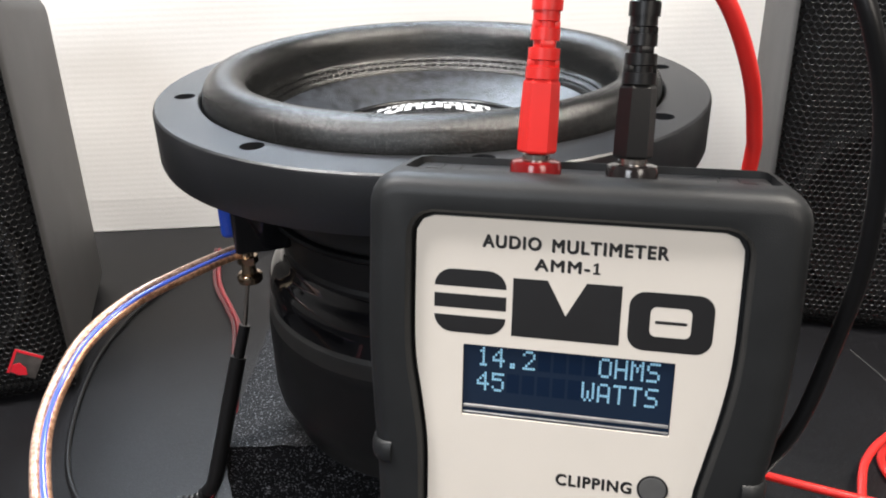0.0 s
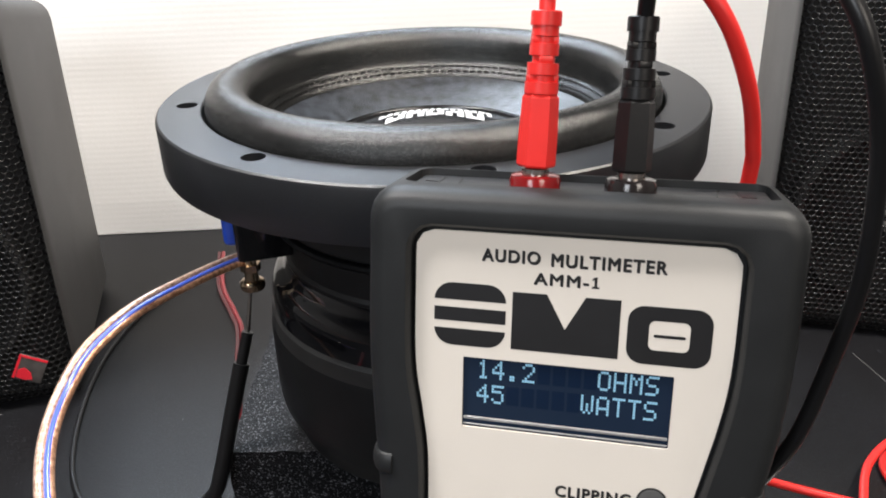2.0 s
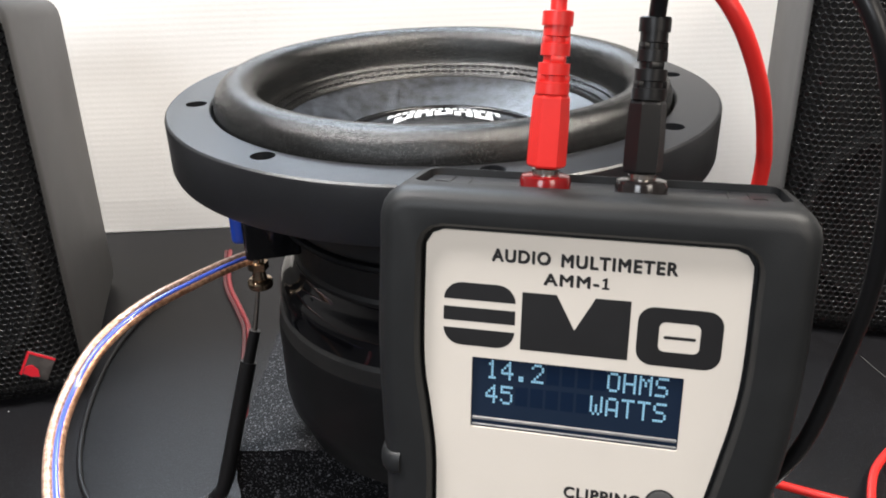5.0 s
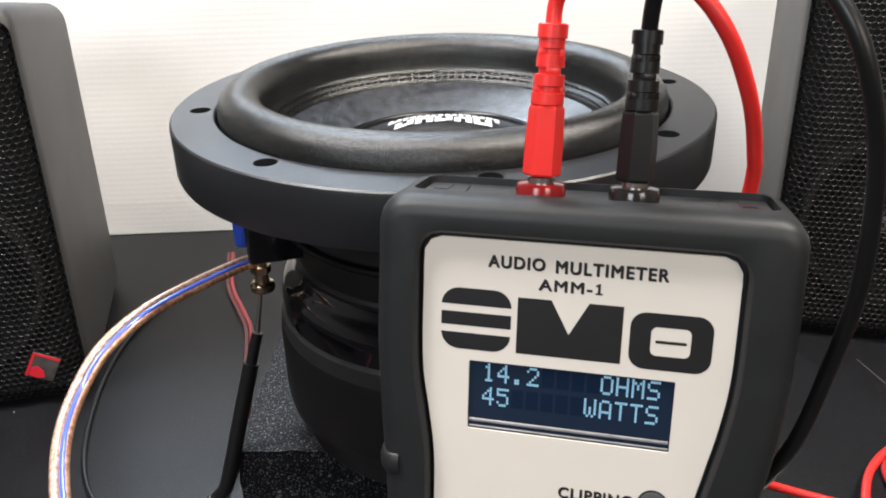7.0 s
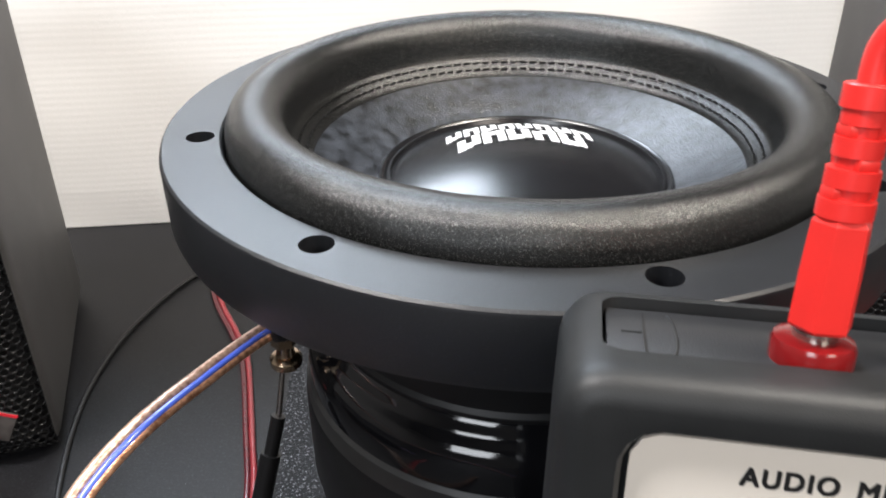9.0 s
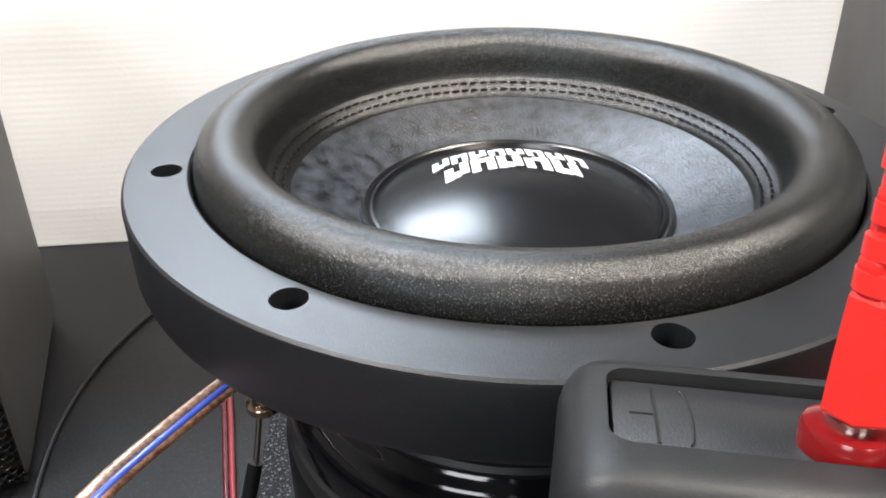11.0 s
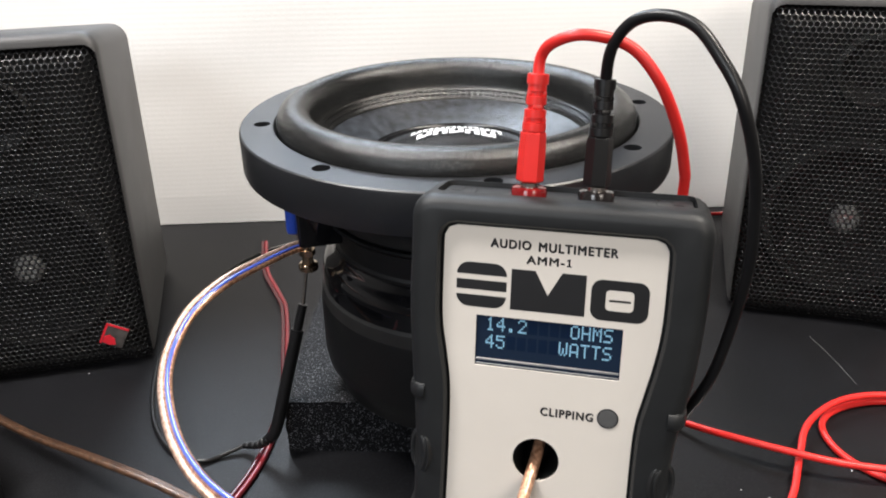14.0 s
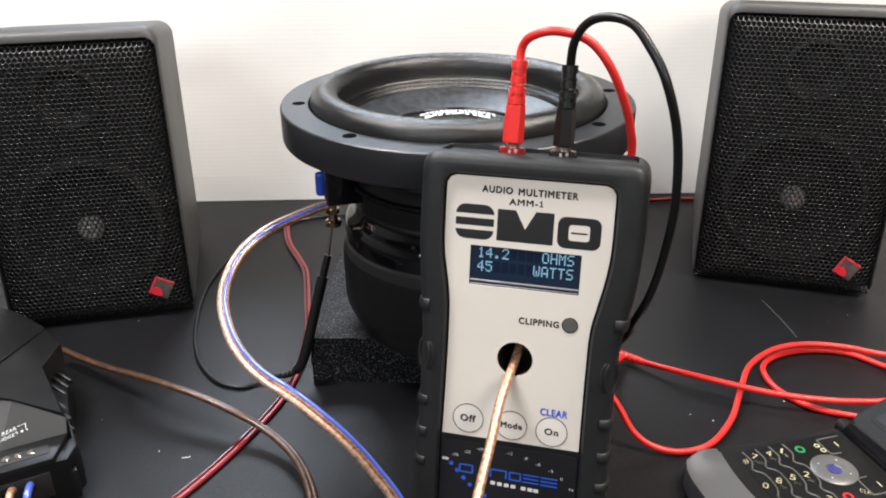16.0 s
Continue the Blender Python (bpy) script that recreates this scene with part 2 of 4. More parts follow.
def tube(line, radius, sides=12):
    """A round cord along a line; radius is a number or a function of 0..1. UV runs round and along it."""
    bm = bmesh.new()
    uv = bm.loops.layers.uv.new("UVMap")
    up = Vector((0.2, 0.3, 1)).normalized()
    rings, run, dist = [], 0.0, []
    for i, p in enumerate(line):
        t = (line[min(i + 1, len(line) - 1)] - line[max(i - 1, 0)]).normalized()
        side = t.cross(up)
        side = side.normalized() if side.length > 1e-4 else Vector((1, 0, 0))
        up = side.cross(t).normalized()
        r = radius(i / (len(line) - 1)) if callable(radius) else radius
        rings.append([bm.verts.new(p + r * (math.cos(2 * math.pi * k / sides) * side + math.sin(2 * math.pi * k / sides) * up)) for k in range(sides)])
        run += (p - line[i - 1]).length if i else 0
        dist.append(run)
    for i in range(len(rings) - 1):
        for k in range(sides):
            f = bm.faces.new((rings[i][k], rings[i][(k + 1) % sides], rings[i + 1][(k + 1) % sides], rings[i + 1][k]))
            for loop, (u, v) in zip(f.loops, ((k, i), (k + 1, i), (k + 1, i + 1), (k, i + 1))):
                loop[uv].uv = (u / sides * 3, dist[v] * 300)
    bm.faces.new(rings[0][::-1])
    bm.faces.new(rings[-1])
    return bm


def cord(name, points, radius, mat, label, category, n=10):
    """A cable that is a thing of its own."""
    ob = new(name, finish(tube(glide(points, n), radius), name, mat, 60))
    return tagged(ob, label, category)


def prism(outline, z0, z1, r=0.0, seg=2):
    """A flat outline in x, y given thickness from z0 to z1, its rims rounded by r."""
    bm = bmesh.new()
    lo = [bm.verts.new((a, b, z0)) for a, b in outline]
    hi = [bm.verts.new((a, b, z1)) for a, b in outline]
    n = len(outline)
    fa = bm.faces.new(lo[::-1])
    fb = bm.faces.new(hi)
    for k in range(n):
        bm.faces.new((lo[k], lo[(k + 1) % n], hi[(k + 1) % n], hi[k]))
    if r:
        bmesh.ops.bevel(bm, geom=list(fb.edges), offset=r, segments=seg, profile=0.5, affect="EDGES")
    return bm


def rounded(x0, y0, x1, y1, r, n=6):
    """The outline of a rectangle with round corners."""
    out = []
    for cx, cy, a in ((x1 - r, y1 - r, 0), (x0 + r, y1 - r, 90), (x0 + r, y0 + r, 180), (x1 - r, y0 + r, 270)):
        for k in range(n + 1):
            t = radians(a + 90 * k / n)
            out.append((cx + r * math.cos(t), cy + r * math.sin(t)))
    return out


def disc(r, n=40):
    return [(r * math.cos(2 * math.pi * k / n), r * math.sin(2 * math.pi * k / n)) for k in range(n)]


def shifted(outline, dx, dy):
    return [(a + dx, b + dy) for a, b in outline]


def carved(bm, cutters, name, mat, smooth=35.0):
    """The mesh of bm with the cutters taken away."""
    bmesh.ops.recalc_face_normals(bm, faces=bm.faces[:])
    me = bpy.data.meshes.new(name + "_whole")
    bm.to_mesh(me)
    bm.free()
    body = new(name + "_whole", me)
    gone = [body]
    for c in cutters:
        bmesh.ops.recalc_face_normals(c, faces=c.faces[:])
        cm = bpy.data.meshes.new("cut")
        c.to_mesh(cm)
        c.free()
        co = new("cut", cm)
        gone.append(co)
        mod = body.modifiers.new("cut", "BOOLEAN")
        mod.operation, mod.object, mod.solver = "DIFFERENCE", co, "EXACT"
    dg = bpy.context.evaluated_depsgraph_get()
    made = bpy.data.meshes.new_from_object(body.evaluated_get(dg))
    made.name = name
    for o in gone:
        d = o.data
        bpy.data.objects.remove(o)
        bpy.data.meshes.remove(d)
    made.materials.clear()
    made.materials.append(mat)
    made.polygons.foreach_set("use_smooth", [True] * len(made.polygons))
    made.set_sharp_from_angle(angle=radians(smooth))
    return made


def writing(body, x0, y0, x1, y1, z, mat, parent, name="lettering", bold=0.0, m=None, thick=0.00006):
    """Words in the built-in font, fitted into x0..x1, y0..y1 at height z of the parent's own axes."""
    cu = bpy.data.curves.new("words", "FONT")
    cu.body, cu.size, cu.resolution_u, cu.space_character = body, 1.0, 6, 1.16
    tmp = new("words", cu)
    dg = bpy.context.evaluated_depsgraph_get()
    me = bpy.data.meshes.new_from_object(tmp.evaluated_get(dg))
    bpy.data.objects.remove(tmp)
    bpy.data.curves.remove(cu)
    xs, ys = [v.co.x for v in me.vertices], [v.co.y for v in me.vertices]
    sx, sy = (x1 - x0) / (max(xs) - min(xs)), (y1 - y0) / (max(ys) - min(ys))
    ax, ay = min(xs), min(ys)
    for v in me.vertices:
        v.co = Vector((x0 + (v.co.x - ax) * sx, y0 + (v.co.y - ay) * sy, z))
    if bold:
        bm, d = bmesh.new(), bold * (y1 - y0)
        for k, (dx, dy) in enumerate(((0, 0), (-d, 0), (d, 0), (0, d), (0, -d), (-d, d), (d, -d))):
            twin = me.copy()
            twin.transform(Matrix.Translation((dx, dy, 0.000002 * k)))
            bm.from_mesh(twin)
            bpy.data.meshes.remove(twin)
        bm.to_mesh(me)
        bm.free()
    me.name = name
    me.materials.clear()
    me.materials.append(mat)
    ob = new(name, me)
    ob.parent = parent
    if m is not None:
        ob.matrix_local = m
    return ob


# ---- room ----
def sheet(name, m, sx, sy, mat, label, thick=0.02):
    ob = new(name, finish(block(sx, sy, thick, 0, c=(0, 0, -thick / 2)), name, mat))
    ob.matrix_world = m
    return tagged(ob, label, name.split("_")[0], kind="structure")


WALL_Y, WALL_YAW = 0.3143, 3.784


def ribbed_wall():
    """A slightly wavy sheet of white plastic with fine horizontal ribs."""
    pitch, high, wide = 0.0046, 0.30, 2.4
    rows, cols = int(high / pitch * 6), 60
    verts, faces = [], []
    for i in range(rows + 1):
        z = high * i / rows
        d = 0.000026 * math.cos(2 * math.pi * z / pitch)
        for j in range(cols + 1):
            u = wide * (j / cols - 0.5)
            sag = 0.0030 * noise.noise(Vector((u * 9, 3.1, z * 7))) + 0.0013 * noise.noise(Vector((u * 22, 7.7, z * 15)))
            verts.append((u, d + sag * min(1.0, z / 0.03), z))
    for i in range(rows):
        for j in range(cols):
            k = i * (cols + 1) + j
            faces.append((k, k + 1, k + cols + 2, k + cols + 1))
    me = bpy.data.meshes.new("wall_north")
    me.from_pydata(verts, [], faces)
    me.materials.append(M_WALL)
    me.polygons.foreach_set("use_smooth", [True] * len(me.polygons))
    ob = new("wall_north", me)
    s = ob.modifiers.new("depth", "SOLIDIFY")
    s.thickness, s.offset = 0.008, -1
    ob.matrix_world = pose(0, WALL_Y, 0, 0, 0, WALL_YAW)
    return tagged(ob, "white ribbed plastic wall sheet behind the black table", "wall", kind="structure")


ribbed_wall()
sheet("table_top", pose(0, -0.55, 0), 3.0, 2.0, M_TABLE, "black laminate table top with scattered dust", 0.03)
bpy.data.objects["table_top"]["category"] = "table"
# Unseen shell, added to close the room and shape bounce and reflections.
sheet("ceiling", pose(0, 0.0, 1.62, 180), 3.4, 4.8, M_ROOM, "unseen plain ceiling, added to close the room")
sheet("wall_far", pose(0, 2.3, 0.4, 90), 3.4, 2.6, M_ROOM, "unseen plain wall, added to close the room")
sheet("wall_south", pose(0, -2.3, 0.4, 90, 0, 180), 3.4, 2.6, M_ROOM, "unseen plain wall, added to close the room")
sheet("wall_west", pose(-1.6, 0.0, 0.4, 90, 0, 90), 4.8, 2.6, M_ROOM, "unseen plain wall, added to close the room")
sheet("wall_east", pose(1.6, 0.0, 0.4, 90, 0, -90), 4.8, 2.6, M_ROOM, "unseen plain wall, added to close the room")
sheet("floor", pose(0, 0.0, -0.72), 3.4, 4.8, M_ROOM, "unseen plain floor, added below the table")


# ---- subwoofer on its foam block ----
SUB = Vector((-0.0064, 0.0, 0.0))
FL = 0.1987


def foam_block():
    bm = bmesh.new()
    bmesh.ops.create_cube(bm, size=1)
    bmesh.ops.subdivide_edges(bm, edges=bm.edges[:], cuts=28, use_grid_fill=True)
    for v in bm.verts:
        v.co = Vector((v.co.x * 0.205, v.co.y * 0.134, (v.co.z + 0.5) * 0.0365))
        v.co += Vector((noise.noise(v.co * 160), noise.noise(v.co * 160 + Vector((9, 0, 0))), 0)) * 0.0012
        if v.co.z > 0.002:
            v.co.z += noise.noise(v.co * 220) * 0.0008
            v.co.z = min(v.co.z, 0.0372)
    ob = new("foam_block", finish(bm, "foam_block", M_FOAM, 70))
    ob.matrix_world = pose(-0.006, 0.0262, 0, 0, 0, -0.6)
    return tagged(ob, "black open-cell foam block under the subwoofer", "foam block")


def subwoofer():
    top = thing("subwoofer", Matrix.Translation(SUB), "black subwoofer driver lying face up on a foam block", "subwoofer")
    z = FL
    ring = lathe([(0.0966, z - 0.0007), (0.0973, z), (0.1137, z), (0.1144, z - 0.0006), (0.1147, z - 0.0016), (0.1147, z - 0.0195), (0.1142, z - 0.021),
                  (0.1128, z - 0.0214), (0.1, z - 0.0214), (0.0966, z - 0.019)], 160, closed=True)
    cuts = []
    for k in range(8):
        a = radians(189.66 + 45 * k)
        c = prism(shifted(disc(0.0043, 28), 0.1029 * math.cos(a), 0.1029 * math.sin(a)), z - 0.03, z + 0.004)
        cuts.append(c)
    part("mounting_ring", carved(ring, cuts, "mounting_ring", M_FLANGE, 30), None, top, "satin black metal ring with eight bolt holes")
    prof = [(0.0965, z - 0.006), (0.0956, z - 0.005)]
    for k in range(21):
        a = math.pi * k / 20
        prof.append((0.0862 + 0.0094 * math.cos(a), z - 0.001 + 0.0112 * math.sin(a) ** 0.8))
    prof += [(0.0766, z - 0.0040), (0.0763, z - 0.0058), (0.0757, z - 0.0066), (0.0742, z - 0.0074), (0.0712, z - 0.0100), (0.0700, z - 0.0112), (0.0696, z - 0.0124)]
    part("surround", lathe(prof, 144), M_FOAMROLL, top, "thick black foam surround roll", smooth=60)
    for row_r, row_z in ((0.0738, 0.0072), (0.0714, 0.0092)):
        thread = bmesh.new()
        for k in range(120):
            a = 2 * math.pi * k / 120
            b = block(0.0026, 0.0008, 0.0005, 0.0002, 1)
            bmesh.ops.transform(b, matrix=Matrix.Rotation(a, 4, "Z") @ Matrix.Translation((0, row_r, z - row_z)), verts=b.verts[:])
            me = bpy.data.meshes.new("t")
            b.to_mesh(me)
            thread.from_mesh(me)
            bpy.data.meshes.remove(me)
            b.free()
        part("stitching", thread, M_THREAD, top, "black stitching round the cone")
    part("cone", lathe([(0.0706, z - 0.0116), (0.0696, z - 0.0122), (0.062, z - 0.0156), (0.055, z - 0.0192), (0.0495, z - 0.0222), (0.044, z - 0.0236)], 128), M_CONE, top,
         "mottled black pressed cone", smooth=60)
    rim = lathe([(0.0496, z - 0.0222), (0.0490, z - 0.0209), (0.0482, z - 0.0206), (0.0474, z - 0.0210), (0.0468, z - 0.0217), (0.0462, z - 0.0210), (0.0454, z - 0.0208), (0.0447, z - 0.0224)], 96)
    part("cap_rim", rim, M_CAP, top)

    def dome(r):
        return z - 0.0222 + 0.0068 * (1 - (r / 0.045) ** 2) + 0.0008 * (1 - (r / 0.045) ** 6)

    cap = part("dust_cap", lathe([(0.045 * k / 16, dome(0.045 * k / 16)) for k in range(17)][::-1], 96), M_CAP, top, "satin black domed dust cap", smooth=80)
    # the maker's mark as plain white blocks in two curved rows
    for top_y, low_y, count, half in ((0.0355, 0.0250, 8, 0.0262), (0.0240, 0.0112, 5, 0.0225)):
        for k in range(count):
            x0, x1 = -half + 2 * half * k / count + 0.0004, -half + 2 * half * (k + 1) / count - 0.0004
            bars = [(0, 0.36, 0, 1 if k % 3 else 0.8), (0.64, 1, 0.0 if k % 2 else 0.15, 1), (0.36, 0.64, 0.62, 0.95) if k % 2 else (0.36, 0.64, 0.05, 0.42)]
            bm = bmesh.new()
            for s0, s1, q0, q1 in bars:
                grid = []
                for i in range(4):
                    v = low_y + (top_y - low_y) * (q0 + (q1 - q0) * i / 3)
                    row = []
                    for j in range(3):
                        u = x0 + (x1 - x0) * (s0 + (s1 - s0) * j / 2)
                        y = v - 17 * u * u
                        row.append(bm.verts.new((u, y, dome(math.hypot(u, y)) + 0.0002)))
                    grid.append(row)
                for i in range(3):
                    for j in range(2):
                        bm.faces.new((grid[i][j], grid[i][j + 1], grid[i + 1][j + 1], grid[i + 1][j]))
            part("white_mark", bm, M_WHITEINK, cap)
    # basket
    part("basket_rim", lathe([(0.1, z - 0.0215), (0.097, z - 0.0225), (0.083, z - 0.027), (0.077, z - 0.034), (0.0735, z - 0.04), (0.066, z - 0.04), (0.068, z - 0.03), (0.09, z - 0.0215)], 96, closed=True),
         M_GLOSSBLACK, top, "gloss black basket")
    part("basket_foot", lathe([(0.060, 0.1275), (0.0700, 0.1275), (0.0712, 0.1262), (0.0718, 0.1240), (0.0730, 0.1226), (0.0746, 0.1214), (0.0761, 0.1198), (0.0773, 0.1178), (0.0781, 0.1152), (0.0784, 0.1125), (0.0783, 0.1055), (0.06, 0.1055)], 96, closed=True), M_GLOSSBLACK, top)
    part("basket_lip", lathe([(0.068, 0.1475), (0.0735, 0.1478), (0.0742, 0.1470), (0.0742, 0.1462), (0.0732, 0.1452), (0.068, 0.1448)], 96, closed=True), M_AMP, top)
    part("spider_wall", lathe([(0.0708, z - 0.03), (0.0704, 0.152), (0.0712, 0.150), (0.0712, 0.1485), (0.0698, 0.147), (0.0692, 0.131), (0.0704, 0.1295), (0.0704, 0.128), (0.069, 0.1265), (0.069, 0.12), (0.0, 0.12)], 96), M_MOTOR, top)
    part("spider", lathe([(0.0585, 0.136), (0.0635, 0.1375), (0.064, 0.134), (0.0585, 0.1325)], 64, closed=True), M_GLOSSBLACK, top)
    part("top_plate", lathe([(0.06, 0.1055), (0.0772, 0.1055), (0.0792, 0.1035), (0.0798, 0.1), (0.0798, 0.0965), (0.06, 0.0965)], 96, closed=True), M_BAND, top, "dull grey top plate edge")
    part("magnet", lathe([(0.0, 0.0368), (0.069, 0.0368), (0.0735, 0.041), (0.0765, 0.05), (0.0796, 0.056), (0.0806, 0.062), (0.0806, 0.0935), (0.0798, 0.0965), (0.0, 0.0965)], 96), M_MOTOR, top,
         "black rubber-covered magnet", smooth=25)
    # terminal with brass posts
    ta = pose(0, 0, 0, 0, 0, 197.5)
    block_t = part("terminal_block", block(0.024, 0.026, 0.040, 0.002, 3, (0.0795, 0, 0.1560)), M_GLOSSBLACK, top, "black push terminal with brass posts", m=ta)
    for dy in (-0.006,):
        part("terminal_post", lathe([(0, 0.1165), (0.0052, 0.1165), (0.0056, 0.1173), (0.0056, 0.1195), (0.0048, 0.1205), (0.0034, 0.121), (0.003, 0.123), (0.003, 0.135), (0, 0.135)], 24), M_GOLD, block_t,
             "round brass binding post", m=Matrix.Translation((0.0865, dy + 0.004, 0)))
        part("post_nut", lathe([(0.003, 0.1255), (0.0046, 0.1255), (0.0046, 0.1290), (0.003, 0.1290)], 6, closed=True), M_GOLD, block_t, m=Matrix.Translation((0.0865, dy + 0.004, 0)))
    part("wire_crimp", block(0.007, 0.006, 0.017, 0.0025, 3), M_BLUEPLASTIC, block_t, "blue plastic crimp", m=Matrix.Rotation(radians(-197.5), 4, "Z") @ Matrix.Translation((-0.0906, -0.0200, 0.1448)))
    part("solder_lug", block(0.009, 0.012, 0.006, 0.002, 3), M_GLOSSBLACK, block_t, m=Matrix.Rotation(radians(-197.5), 4, "Z") @ Matrix.Translation((-0.0890, -0.0170, 0.160)))
    return top


foam_block()
subwoofer()


# ---- audio multimeter ----
METER = Matrix.Translation((-0.0071, -0.1518, 0.2008)) @ Euler((radians(78.486), radians(-0.167), radians(-12.247))).to_matrix().to_4x4()


def resampled(outline, n):
    """n points at even steps along a closed outline, from its top middle round."""
    p = [Vector((a, b, 0)) for a, b in outline]
    p.append(p[0])
    d = [0.0]
    for a, b in zip(p, p[1:]):
        d.append(d[-1] + (b - a).length)
    out, j = [], 0
    for k in range(n):
        s = d[-1] * k / n
        while d[j + 1] < s:
            j += 1
        out.append(p[j].lerp(p[j + 1], (s - d[j]) / max(1e-9, d[j + 1] - d[j])))
    return out


def soft_outline(left, right, top_y, bottom_y, r_top, r_bottom):
    """An outline with round corners whose sides follow the left and right (x, y) points, top to bottom."""
    def corner(cx, cy, r, a0):
        return [(cx + r * math.cos(radians(a0 - 90 * k / 6)), cy + r * math.sin(radians(a0 - 90 * k / 6))) for k in range(7)]

    rl = [(p.x, p.y) for p in glide([(a, b, 0) for a, b in right], 6)]
    ll = [(p.x, p.y) for p in glide([(a, b, 0) for a, b in left], 6)]
    rx, lx, rbx, lbx = rl[0][0], ll[0][0], rl[-1][0], ll[-1][0]
    out = [((rx + lx) / 2, top_y)]
    out += corner(rx - r_top, top_y - r_top, r_top, 90) + rl + corner(rbx - r_bottom, bottom_y + r_bottom, r_bottom, 0)
    out += corner(lbx + r_bottom, bottom_y + r_bottom, r_bottom, 270) + ll[::-1] + corner(lx + r_top, top_y - r_top, r_top, 180)
    return out


OUTER = soft_outline([(-0.0146, -0.004), (-0.0149, -0.03), (-0.0138, -0.052), (-0.0122, -0.075), (-0.0118, -0.10), (-0.0124, -0.14), (-0.0130, -0.182)],
                     [(0.0945, -0.004), (0.0945, -0.025), (0.0928, -0.05), (0.0885, -0.078), (0.0875, -0.11), (0.088, -0.14), (0.089, -0.182)], 0.012, -0.197, 0.0085, 0.012)
OPENING = soft_outline([(-0.0016, -0.004), (-0.0016, -0.034), (0.0004, -0.049), (0.0020, -0.061), (0.0024, -0.075), (0.0022, -0.10), (0.0014, -0.138), (0.0012, -0.18)],
                       [(0.0796, -0.004), (0.0796, -0.03), (0.0780, -0.045), (0.0753, -0.059), (0.0730, -0.073), (0.0727, -0.10), (0.0730, -0.138), (0.0735, -0.18)], 0.0010, -0.187, 0.005, 0.005)


def inward(pts, d):
    """The outline moved d towards its inside (it runs clockwise)."""
    n = len(pts)
    out = []
    for k, p in enumerate(pts):
        t = (pts[(k + 1) % n] - pts[k - 1]).normalized()
        out.append(p + Vector((t.y, -t.x, 0)) * d)
    return out


def boot_mesh():
    n = 220
    oo, op = resampled(OUTER, n), resampled(OPENING, n)
    rings = [(op, -0.0009, -0.0014), (op, -0.0010, 0.0014), (op, -0.0020, 0.0030), (oo, 0.0056, 0.0034), (oo, 0.0036, 0.0031), (oo, 0.0019, 0.0020), (oo, 0.0008, 0.0004), (oo, 0.0002, -0.0022),
             (oo, 0.0, -0.009), (oo, 0.0, -0.030), (oo, 0.0008, -0.0335), (oo, 0.003, -0.0362), (oo, 0.006, -0.037)]
    bm = bmesh.new()
    made = []
    for pts, d, z in rings:
        made.append([bm.verts.new((p.x, p.y, z)) for p in inward(pts, d)])
    for a, b in zip(made, made[1:]):
        for k in range(n):
            bm.faces.new((a[k], a[(k + 1) % n], b[(k + 1) % n], b[k]))
    bm.faces.new(made[0])
    bm.faces.new(made[-1][::-1])
    slot = bmesh.new()
    lo = [slot.verts.new((a, 0.0072, b)) for a, b in rounded(-0.0070, -0.0295, 0.0880, -0.0064, 0.004)]
    hi = [slot.verts.new((a, 0.03, b)) for a, b in rounded(-0.0070, -0.0295, 0.0880, -0.0064, 0.004)]
    m = len(lo)
    slot.faces.new(lo)
    slot.faces.new(hi[::-1])
    for k in range(m):
        slot.faces.new((lo[k], hi[k], hi[(k + 1) % m], lo[(k + 1) % m]))
    pipe = prism(shifted(disc(0.0093, 36), 0.0372, -0.0905), -0.06, 0.03)
    return carved(bm, [slot, pipe], "holster", M_BOOT, 40)


FONT5X7 = {"1": "00100 01100 00100 00100 00100 00100 01110", "4": "00010 00110 01010 10010 11111 00010 00010", "2": "01110 10001 00001 00010 00100 01000 11111", "5": "11111 10000 11110 00001 00001 10001 01110",
           ".": "00000 00000 00000 00000 00000 01100 01100", "O": "01110 10001 10001 10001 10001 10001 01110", "H": "10001 10001 10001 11111 10001 10001 10001", "M": "10001 11011 10101 10101 10001 10001 10001",
           "S": "01111 10000 10000 01110 00001 00001 11110", "W": "10001 10001 10001 10101 10101 10101 01010", "A": "01110 10001 10001 10001 11111 10001 10001", "T": "11111 00100 00100 00100 00100 00100 00100"}


def flat(outline, z, holes=()):
    """A thin printed patch."""
    return prism(outline, z - 0.00003, z + 0.00003)


def poly_mark(name, outline, z, parent, mat=None):
    return part(name, flat(outline, z), mat or M_INK, parent)


